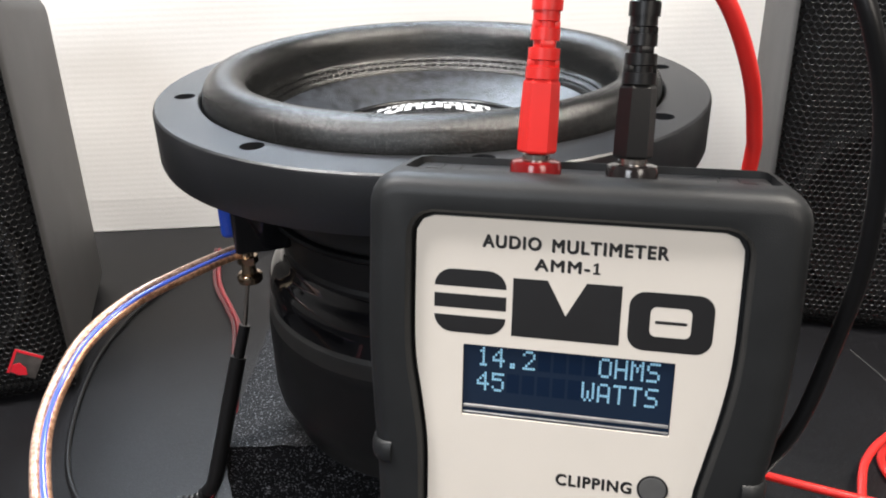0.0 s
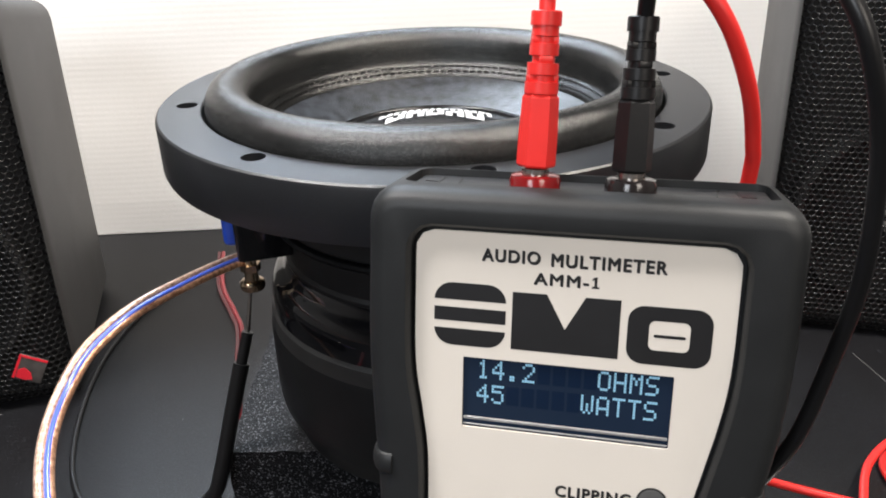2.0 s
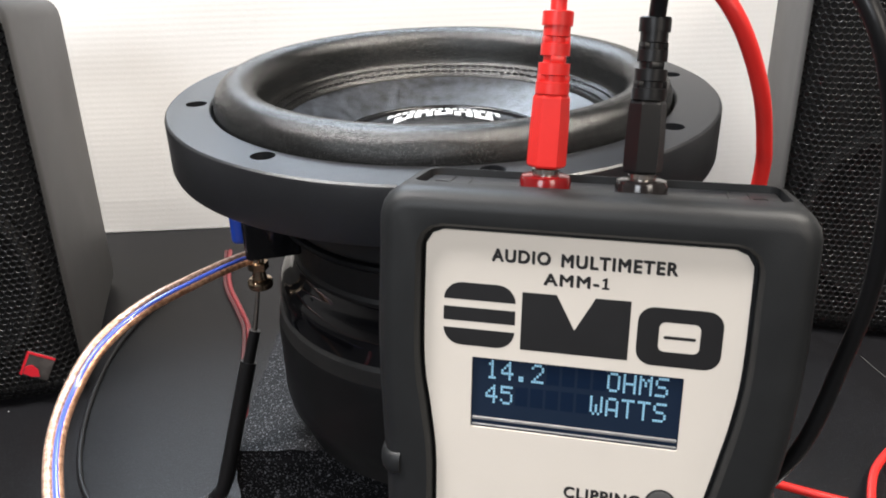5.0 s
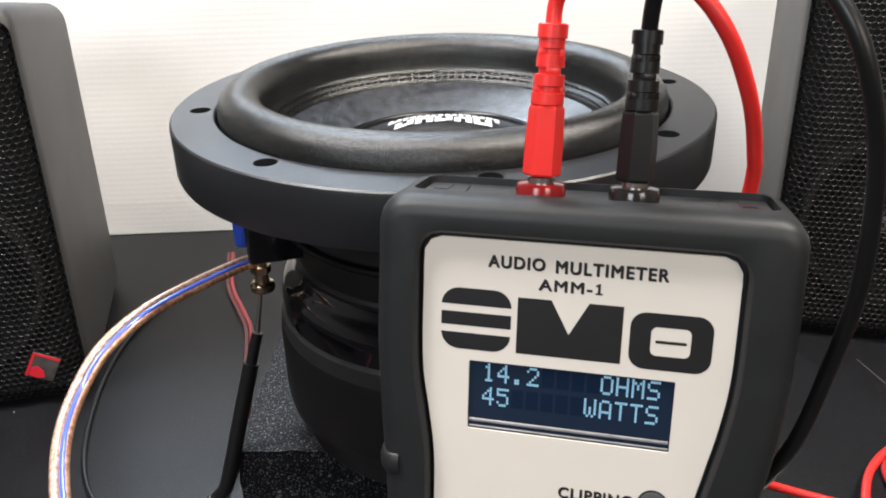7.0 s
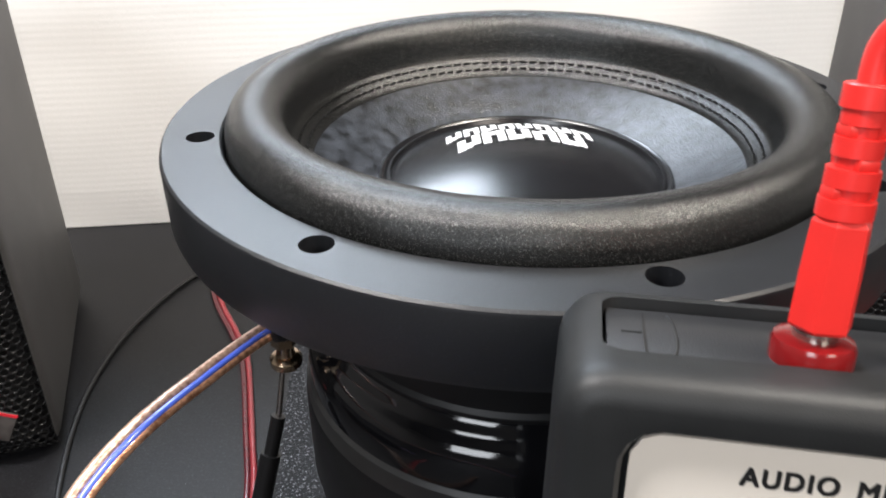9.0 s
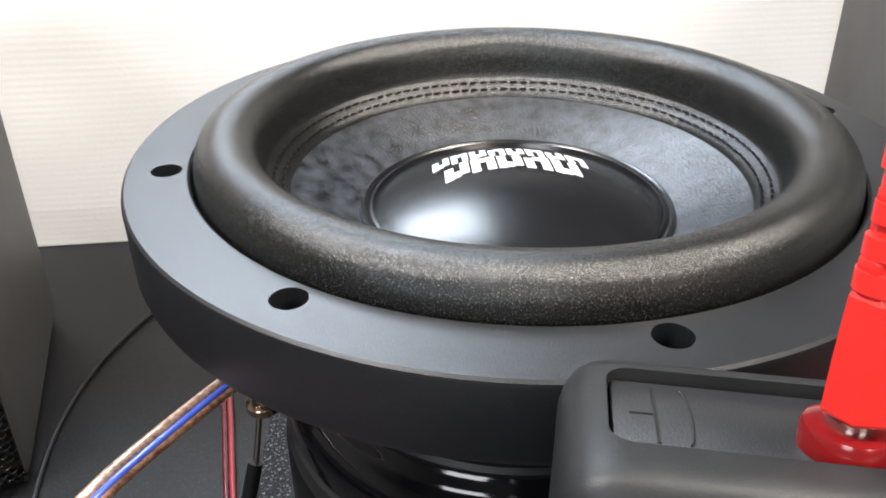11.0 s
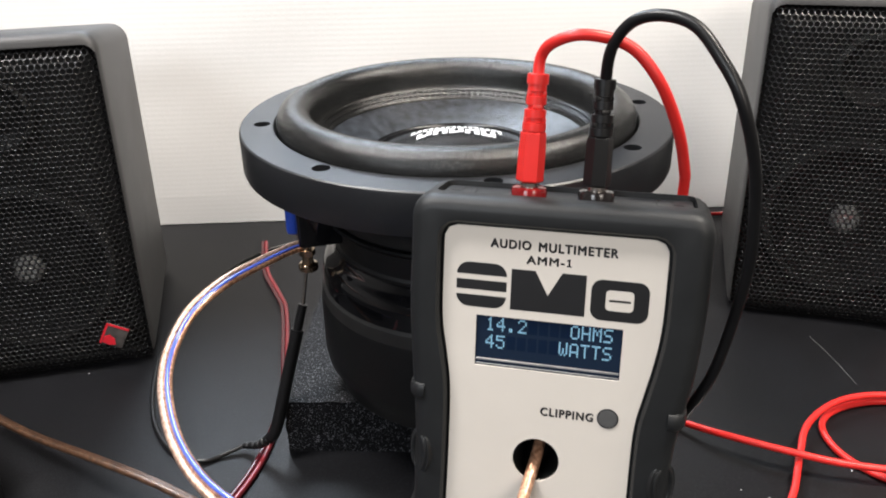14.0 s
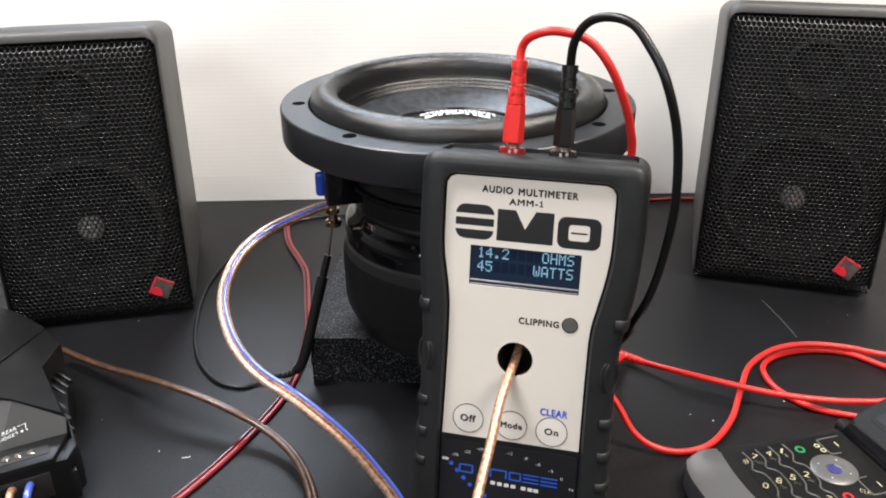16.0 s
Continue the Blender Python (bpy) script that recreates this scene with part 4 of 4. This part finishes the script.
# ---- small speakers ----
def grille_mesh(wide, high, pitch):
    """A perforated sheet with round holes in a six-sided net, bowed back towards its rim."""
    verts, faces = [], []
    rows = int(high / (pitch * 0.866)) + 1
    cols = int(wide / pitch) + 1
    hole = pitch * 0.365

    def bow(u, v):
        e = min(u, wide - u, v, high - v)
        return -0.0080 * max(0.0, 1 - e / 0.016) ** 2

    for j in range(rows):
        for i in range(cols):
            cx, cy = pitch * (i + 0.5 * (j % 2)), pitch * 0.866 * j
            base = len(verts)
            for ring in range(4):
                for k in range(12):
                    a = radians(30 + 30 * k)
                    r = (pitch / 2 / (math.cos(math.pi / 6) if k % 2 == 0 else 1.0), hole * 1.26, hole * 1.1, hole)[ring]
                    u = min(max(cx + r * math.cos(a), 0), wide)
                    v = min(max(cy + r * math.sin(a), 0), high)
                    verts.append((u - wide / 2, bow(u, v) * -1 + (0.0, 0.00004, 0.0003, 0.0010)[ring], v))
            for ring in range(3):
                for k in range(12):
                    q = (base + ring * 12 + k, base + ring * 12 + (k + 1) % 12, base + ring * 12 + 12 + (k + 1) % 12, base + ring * 12 + 12 + k)
                    faces.append(q)
    me = bpy.data.meshes.new("grille")
    me.from_pydata(verts, [], faces)
    me.validate()
    me.materials.append(M_GRILLE)
    me.polygons.foreach_set("use_smooth", [True] * len(me.polygons))
    return me


GW, GH = 0.1385, 0.2198
GRILLE = grille_mesh(GW, GH, 0.0039)
SLOPE = Matrix(((1, 0, 0, 0), (0, 1, 0.078, 0), (0, 0, 1, 0), (0, 0, 0, 1)))
GRILLE.transform(SLOPE @ Matrix.Translation((0, -0.0045, 0.0018)))
FACE = SLOPE @ pose(0, 0, 0, 90)


def sloped(name, bm, mat, parent, label="", m=None, smooth=35.0):
    """A part of the speaker's raked front, shaped in place."""
    me = finish(bm, name, mat, smooth) if mat else bm
    me.transform(SLOPE if m is None else SLOPE @ m)
    return part(name, me, None, parent, label)


def small_speaker(m, label):
    w, d, h = 0.1440, 0.150, 0.2310
    top = thing("small_speaker", m, label, "speaker", "pair of small speakers")
    shell = bmesh.new()
    rings = []
    for y, ins in ((0.0, 0.0060), (0.0012, 0.0034), (0.0034, 0.0012), (0.0075, 0.0), (0.05, 0.0), (d - 0.008, 0.0015), (d - 0.002, 0.004), (d, 0.007)):
        o = rounded(-w / 2 + ins * 0.3, ins * 0.15, w / 2 - ins * 0.3, h - ins - 0.130 * y, 0.012, 8)
        rings.append([shell.verts.new((a, y, b)) for a, b in o])
    n = len(rings[0])
    for a, b in zip(rings, rings[1:]):
        for k in range(n):
            shell.faces.new((a[k], a[(k + 1) % n], b[(k + 1) % n], b[k]))
    shell.faces.new(rings[0])
    shell.faces.new(rings[-1][::-1])
    well = bmesh.new()
    o = rounded(-GW / 2 - 0.0008, -0.012, GW / 2 + 0.0008, GH + 0.0028, 0.008, 6)
    lo, hi = [well.verts.new((a, -0.02, b)) for a, b in o], [well.verts.new((a, 0.016, b)) for a, b in o]
    well.faces.new(lo)
    well.faces.new(hi[::-1])
    for k in range(len(o)):
        well.faces.new((lo[k], lo[(k + 1) % len(o)], hi[(k + 1) % len(o)], hi[k]))
    sloped("cabinet", carved(shell, [well], "cabinet", M_CAB, 40), None, top, "grey moulded plastic cabinet")
    sloped("baffle", block(GW, 0.002, GH, 0, c=(0, 0.0148, GH / 2 + 0.0045)), M_BAFFLE, top)
    part("grille", GRILLE, None, top, "black perforated steel grille")
    at = Matrix.Translation((0, 0.0135, 0.076)) @ pose(0, 0, 0, 90)
    woofer = sloped("woofer", lathe([(0.058, 0.0), (0.058, 0.004), (0.054, 0.0055), (0.049, 0.004), (0.046, 0.003), (0.020, -0.004), (0.018, -0.003)], 64), M_DRIVER, top, "grey woofer cone behind the grille", at)
    sloped("woofer_cap", lathe([(0.0100, 0.002), (0.0094, 0.005), (0.0062, 0.0080), (0.0030, 0.0074), (0, 0.0088)], 40), M_BRIGHT, woofer, "bright woofer centre", at)
    sloped("woofer_rim", lathe([(0.0505, 0.0040), (0.0520, 0.0085), (0.0545, 0.0085), (0.0560, 0.0040)], 64), M_RIM, woofer, "grey woofer rim", at)
    at = Matrix.Translation((0, 0.0135, 0.180)) @ pose(0, 0, 0, 90)
    tweet = sloped("tweeter", lathe([(0.024, 0.0), (0.024, 0.004), (0.021, 0.005), (0.013, 0.001), (0.0, 0.004)], 48), M_DRIVER, top, "small tweeter behind the grille", at)
    sloped("tweeter_rim", lathe([(0.0205, 0.004), (0.0222, 0.0085), (0.0240, 0.004)], 48), M_RIM, tweet, "", at)
    at = Matrix.Translation((0.0478, -0.0055, 0.0268)) @ pose(0, 0, 0, 90) @ pose(0, 0, 0, 0, 0, -28)
    badge = sloped("badge", prism(rounded(-0.0078, -0.0078, 0.0078, 0.0078, 0.0003, 2), 0, 0.0012, 0.0003), M_BADGE, top, "grey and red diamond badge", at)
    for q in ((-0.0078, -0.0078, -0.0064, 0.0078), (-0.0062, 0.0064, 0.0078, 0.0078)):
        sloped("badge_edge", prism(rounded(*q, 0.0003, 2), 0.0011, 0.0015), M_BADGERED, badge, "red enamel", at)
    sloped("badge_mark", prism([(-0.006, -0.0068), (-0.001, -0.0074), (0.003, -0.006), (0.001, -0.002), (-0.003, 0.0), (-0.006, -0.002)], 0.0011, 0.0015), M_BADGERED, badge, "red enamel", at)
    return top


small_speaker(pose(-0.2944, 0.0400, 0.0, 0, 0, 15.24), "grey speaker with black grille and red badge, beside the subwoofer")
small_speaker(pose(0.2731, 0.1098, 0.0, 0, 0, -14.0) @ Matrix.Scale(1.03, 4), "grey speaker with black grille and red badge, near the wall")


# ---- amplifier ----
def amplifier():
    m = pose(-0.2341, -0.1426, 0, 0, 0, -21.6)
    top = thing("amplifier", m, "black car amplifier with finned side and dark grey lid", "amplifier")
    s0, d, n = Vector((-0.0024, 0.0005)), Vector((-0.634, -0.773)), Vector((0.773, -0.634))

    def at(along, out):
        v = s0 + d * along + n * out
        return (v.x, v.y)

    body = [(-0.056, 0.0500), (-0.0149, 0.0125), (0.0080, -0.0030), (0.0125, -0.0150), at(0.0085, 0.0212), at(0.115, 0.0212), (-0.20, -0.05), (-0.20, 0.076), (-0.096, 0.068)]
    part("body", prism(body, 0.0, 0.0290, 0.0012), M_AMP, top, "satin black amplifier body")
    lid = [(0.0, 0.0), (-0.0545, 0.0308), (-0.0635, 0.0562), (-0.0961, 0.0701), (-0.1268, 0.077), (-0.20, 0.077), (-0.20, -0.02), (-0.075, -0.012), (-0.0445, 0.0)]
    part("lid", prism(lid, 0.0290, 0.0455, 0.0012), M_AMPGREY, top, "dark grey folded lid")
    part("lid_ridge", prism([(-0.0885, 0.066), (-0.0775, -0.010), (-0.20, -0.018), (-0.20, 0.075)], 0.0450, 0.0468, 0.0012), M_AMPGREY, top)
    # sloping black panel between the lid and the terminal shelf
    bm = bmesh.new()
    rim = [(0.0, 0.0005, 0.0440), (-0.0445, 0.0005, 0.0440), (-0.0750, -0.0115, 0.0440), (-0.1500, -0.0170, 0.0440)]
    low = [(*at(0.0, 0.0), 0.0318), (*at(0.037, 0.0), 0.0318), (*at(0.07, 0.0), 0.0318), (*at(0.115, 0.0), 0.0318)]
    a, b = [bm.verts.new(v) for v in rim], [bm.verts.new(v) for v in low]
    c, e = [bm.verts.new((v[0], v[1], 0.0285)) for v in rim], [bm.verts.new((v[0], v[1], 0.0285)) for v in low]
    for k in range(3):
        bm.faces.new((a[k], a[k + 1], b[k + 1], b[k]))
        bm.faces.new((c[k], e[k], e[k + 1], c[k + 1]))
        bm.faces.new((b[k], b[k + 1], e[k + 1], e[k]))
        bm.faces.new((a[k], c[k], c[k + 1], a[k + 1]))
    bm.faces.new((a[0], b[0], e[0], c[0]))
    bm.faces.new((a[3], c[3], e[3], b[3]))
    front = part("front_panel", bm, M_BAFFLE, top, "black sloping panel with white printing", smooth=10)
    tip = Matrix.Translation((-0.0225, -0.0100, 0.0397)) @ pose(0, 0, 0, 24) @ pose(0, 0, 0, 0, 0, 45) @ Matrix.Scale(0.78, 4)
    writing("REAR", -0.0180, -0.0022, -0.0072, 0.0012, 0.0004, M_WHITEINK, front, m=tip)
    writing("BRIDGE", -0.0240, -0.0072, -0.0090, -0.0040, 0.0004, M_WHITEINK, front, m=tip)
    for q in ((-0.0065, 0.0002, 0.0, 0.0006), (-0.0004, -0.0042, 0.0, 0.0006), (-0.0085, -0.0046, -0.0066, -0.0042), (-0.0070, -0.0068, -0.0066, -0.0042), (-0.0040, -0.0066, -0.0024, -0.0048), (0.0002, -0.0066, 0.0012, -0.0052)):
        part("printed_line", prism(rounded(*q, 0.0001, 1), 0.0004, 0.00044), M_WHITEINK, front, m=tip)
    shelf = part("terminal_shelf", prism([at(0.0, 0.0), at(0.0095, 0.0215), at(0.115, 0.0215), at(0.115, 0.0)], 0.0290, 0.0322, 0.0008), M_AMPGREY, top, "grey terminal shelf")
    turn = Matrix.Rotation(math.atan2(d.y, d.x), 4, "Z")
    slot_at = Matrix.Translation((*at(0.052, 0.0115), 0.0318)) @ turn
    part("terminal_slot", block(0.082, 0.0085, 0.0020, 0.0006, 2), M_BAFFLE, shelf, m=slot_at)
    for k in range(8):
        part("terminal_screw", lathe([(0.0023, 0.0), (0.0023, 0.0010), (0.0018, 0.0014), (0.0006, 0.0014), (0.0006, 0.0008), (0, 0.0008)], 18), M_STEEL, shelf, "bright screw head", m=Matrix.Translation((*at(0.0205 + 0.0066 * k, 0.0115), 0.0326)))
    face = Matrix.Translation((*at(0.060, 0.0213), 0.0150)) @ turn
    low_panel = part("socket_panel", block(0.094, 0.0014, 0.0170, 0.0005, 2), M_BAFFLE, top, "black socket panel", m=face)
    for k in range(5):
        part("socket", block(0.0050, 0.0030, 0.0060, 0.0006, 2), M_GLOSSBLACK, low_panel, m=Matrix.Translation((-0.036 + 0.0125 * k, 0.0012, 0.0030)))
    # fins down the side
    for k in range(3):
        part("fin", block(0.024, 0.0022, 0.0034, 0.0007, 2), M_AMPGREY, top, m=Matrix.Translation((-0.0500 - 0.0042 * k, 0.0335 + 0.0062 * k, 0.0295)) @ pose(0, 0, 0, 0, 10, -6))
        part("fin", block(0.022, 0.0022, 0.0034, 0.0007, 2), M_AMPGREY, top, m=Matrix.Translation((-0.0360 + 0.0100 * k, 0.0220 - 0.0070 * k, 0.0292)) @ pose(0, 0, 0, 0, 10, -6))
    for k in range(4):
        part("heatsink_tip", block(0.0060, 0.0040, 0.0190, 0.0008, 2), M_AMPGREY, top, m=Matrix.Translation((-0.0035 + 0.0048 * k, 0.0035 - 0.0052 * k, 0.0098)) @ pose(0, 0, 0, 0, 0, -35))
    return m, at


AMP, AMP_AT = amplifier()
for along, mat, label in ((0.0235, M_BLUE, "blue-striped wire pushed into the amplifier"), (0.0330, M_COPPER, "bare copper wire pushed into the amplifier")):
    line = [(*AMP_AT(along, 0.0205), 0.0180), (*AMP_AT(along + 0.001, 0.0260), 0.0205), (*AMP_AT(along + 0.004, 0.0340), 0.0170), (*AMP_AT(along + 0.010, 0.0450), 0.0060), (*AMP_AT(along + 0.020, 0.0600), 0.0026)]
    cord("amplifier_output_wire", [AMP @ Vector(v) for v in line], 0.0022, mat, label, "wire")


# ---- flip phone ----
def flip_phone():
    m = pose(0.1400, -0.1235, 0, 0, 0, 16.6)
    top = thing("flip_phone", m, "open grey flip phone lying on the table", "phone")
    w0, w1, zt = -0.0035, -0.0720, 0.0130
    mid = (w0 + w1) / 2
    body = [(0.012, w0), (0.0985, w0 - 0.001), (0.1000, w0 - 0.004), (0.1000, w1 + 0.004), (0.0985, w1 + 0.001), (0.012, w1)]
    part("body", prism(body, 0.0, zt, 0.0022, 3), M_PHONE, top, "scuffed dark plastic body")
    chin = []
    for k in range(25):
        t = radians(90 + 180 * k / 24)
        chin.append((0.006 + 0.022 * abs(math.cos(t)) ** 0.75 * -1, mid + (w0 - w1) / 2 * math.copysign(abs(math.sin(t)) ** 0.8, math.sin(t))))
    for k in range(13):
        v = w1 + (w0 - w1) * k / 12
        chin.append((0.0150 - 0.0042 * (1 - ((v - mid) / ((w0 - w1) / 2)) ** 2), v))
    part("chin", prism(chin, 0.0, zt + 0.0018, 0.0028, 3), M_SILVER, top, "silver painted end cap")
    sheet_o = rounded(0.0215, w1 + 0.0065, 0.0965, w0 - 0.0060, 0.003, 4)
    keys = part("keypad", prism(sheet_o, zt - 0.0002, zt + 0.0004, 0.0002), M_KEYPAD, top, "dark one-piece keypad sheet")
    z = zt + 0.00048
    # raised grey lines between the keys
    rows = (0.0285, 0.0375, 0.0470, 0.0565)
    for x0 in rows:
        line = [(x0 - 0.0012, w0 - 0.0075, z), (x0 - 0.0004, -0.0200, z), (x0 - 0.0040, -0.0265, z), (x0 + 0.0006, -0.0320, z), (x0 + 0.0002, mid - 0.006, z), (x0 - 0.0035, -0.0505, z), (x0, -0.0560, z), (x0 - 0.0012, w1 + 0.0075, z)]
        part("key_line", tube(glide(line, 4), 0.00048, 6), M_KEYLINE, keys, "raised grey key outline")
    for y0, s in ((w0 - 0.0085, -1), (w1 + 0.0085, 1)):
        part("key_line", tube(glide([(0.0935, y0 + s * 0.001, z), (0.0795, y0 + s * 0.001, z), (0.0782, y0 + s * 0.0030, z), (0.0782, y0 + s * 0.0125, z), (0.0795, y0 + s * 0.0145, z), (0.0850, y0 + s * 0.0150, z)], 4), 0.00042, 6), M_KEYLINE, keys)
        part("soft_mark", prism(rounded(0.0872, y0 + s * 0.0075 - 0.0022, 0.0880, y0 + s * 0.0075 + 0.0022, 0.0002, 2), z, z + 0.00006), M_LEGEND, keys)
    turn = pose(0, 0, 0, 0, 0, -40)

    def legend(words, x, y, high, wide, mat=M_LEGEND):
        writing(words, -wide / 2, -high / 2, wide / 2, high / 2, 0.0, mat, keys, name="legend", m=Matrix.Translation((x, y, z + 0.00005)) @ turn)

    for words, x, y in (("*", 0.0248, -0.0190), ("7", 0.0325, -0.0165), ("4", 0.0424, -0.0160), ("1", 0.0512, -0.0163), ("0", 0.0238, -0.0400), ("8", 0.0336, -0.0385), ("5", 0.0432, -0.0380), ("2", 0.0525, -0.0380),
                        ("#", 0.0245, -0.0600), ("9", 0.0330, -0.0590), ("6", 0.0428, -0.0585), ("3", 0.0520, -0.0585)):
        legend(words, x, y, 0.0048, 0.0033 if words != "1" else 0.0013)
    for words, x, y in (("PQRS", 0.0318, -0.0218), ("GHI", 0.0418, -0.0210), ("TUV", 0.0330, -0.0438), ("JKL", 0.0426, -0.0432), ("ABC", 0.0519, -0.0432), ("WXYZ", 0.0324, -0.0643), ("MNO", 0.0422, -0.0637), ("DEF", 0.0514, -0.0637)):
        legend(words, x, y, 0.0023, 0.0013 * len(words), M_KEYLINE)
    part("voicemail_mark", prism(rounded(0.0505, -0.0221, 0.0521, -0.0191, 0.0005, 2), z, z + 0.00006), M_KEYLINE, keys)
    legend("CLR", 0.0755, -0.0590, 0.0030, 0.0058)
    part("call_mark", lathe([(0.0018, 0), (0.0018, 0.0001), (0.0030, 0.0001), (0.0030, 0)], 24, closed=True), M_GREEN, keys, "green call mark", m=Matrix.Translation((0.0628, -0.0180, z)))
    part("end_mark", lathe([(0.0018, 0), (0.0018, 0.0001), (0.0030, 0.0001), (0.0030, 0)], 24, closed=True), M_BADGERED, keys, "red end mark", m=Matrix.Translation((0.0635, -0.0598, z)))
    for x, y in ((0.0750, -0.0176), (0.0762, -0.0222)):
        part("menu_mark", lathe([(0.0010, 0), (0.0010, 0.0001), (0.0018, 0.0001), (0.0018, 0)], 18, closed=True), M_LEGEND, keys, m=Matrix.Translation((x, y, z)))
    nav = part("navigation_key", lathe([(0.0132, 0.0), (0.0132, 0.0006), (0.0124, 0.0011), (0.0050, 0.0011), (0.0046, 0.0008), (0, 0.0008)], 48), M_NAV, keys, "round grey navigation key", m=Matrix.Translation((0.0705, -0.0390, zt + 0.0003)))
    part("centre_key", lathe([(0.0044, 0.0007), (0.0042, 0.0013), (0.0025, 0.0018), (0, 0.0020)], 32), M_LENS, nav, "glossy dark blue centre key")
    for a in range(4):
        part("nav_dot", lathe([(0.0004, 0.0011), (0.0004, 0.0013), (0, 0.0013)], 10), M_WHITEINK, nav, m=Matrix.Rotation(radians(45 + 90 * a), 4, "Z") @ Matrix.Translation((0.0088, 0, 0)))
    # hinge and raised screen half
    barrel = prism(disc(0.0062, 24), 0.0, w0 - w1 - 0.016, 0.0006)
    part("hinge", barrel, M_GLOSSBLACK, top, "gloss black hinge barrel", m=Matrix.Translation((0.1055, w0 - 0.006, zt - 0.0010)) @ pose(0, 0, 0, 90))
    part("hinge_end", prism(disc(0.0050, 24), 0.0, 0.0080, 0.0008), M_PHONE, top, m=Matrix.Translation((0.1050, w0 + 0.001, zt - 0.0010)) @ pose(0, 0, 0, 90))
    lift = Matrix.Translation((0.1085, 0, zt + 0.001)) @ pose(0, 0, 0, 0, -24, 0)
    flip = part("flip", prism(rounded(0.0, w1 + 0.001, 0.090, w0 - 0.001, 0.006, 5), -0.0050, 0.0036, 0.0016, 3), M_PHONE, top, "raised screen half", m=lift)
    part("screen", prism(rounded(0.012, w1 + 0.010, 0.070, w0 - 0.010, 0.002, 4), 0.0030, 0.0040, 0.0002), M_KEYPAD, flip, "dark screen")
    part("screen_edge", prism(rounded(0.0095, w1 + 0.0075, 0.0725, w0 - 0.0075, 0.003, 4), 0.0028, 0.00385, 0.0003), M_PHONE, flip)


flip_phone()

# ---- scuffs and crumbs on the table ----
TABLE = bpy.data.objects["table_top"]
M_SCUFF = material("pale_scuff", (0.10, 0.10, 0.10), 0.6, vary=0.4, scale=900)
M_CRUMB = material("white_crumb", (0.6, 0.6, 0.6), 0.7, vary=0.2, scale=900)
for a, b, r in (((0.2516, 0.0887), (0.2600, 0.0285), 0.00018), ((-0.1774, -0.1251), (-0.1726, -0.1234), 0.00030)):
    part("scuff", tube(glide([(*a, 0.0), ((a[0] + b[0]) / 2 + 0.0012, (a[1] + b[1]) / 2, 0.0), (*b, 0.0)], 8), r, 6), M_SCUFF if r < 0.0002 else M_CRUMB, TABLE, m=TABLE.matrix_world.inverted())
rnd = random.Random(4)
spots = [(-0.1940, -0.1191), (0.3139, 0.0638), (0.1665, -0.0786), (-0.2675, 0.0405), (0.1530, -0.0720), (0.2210, -0.0560)]
spots += [(rnd.uniform(-0.36, 0.36), rnd.uniform(-0.25, 0.28)) for k in range(26)]
for k, (u, v) in enumerate(spots):
    s = 0.0007 if k < 6 else rnd.uniform(0.0002, 0.00045)
    bm = bmesh.new()
    bmesh.ops.create_icosphere(bm, subdivisions=1, radius=s)
    for vt in bm.verts:
        vt.co *= rnd.uniform(0.6, 1.2)
        vt.co.z = vt.co.z * 0.5 + s * 0.3
    part("crumb", bm, M_CRUMB, TABLE, m=TABLE.matrix_world.inverted() @ Matrix.Translation((u, v, 0)))
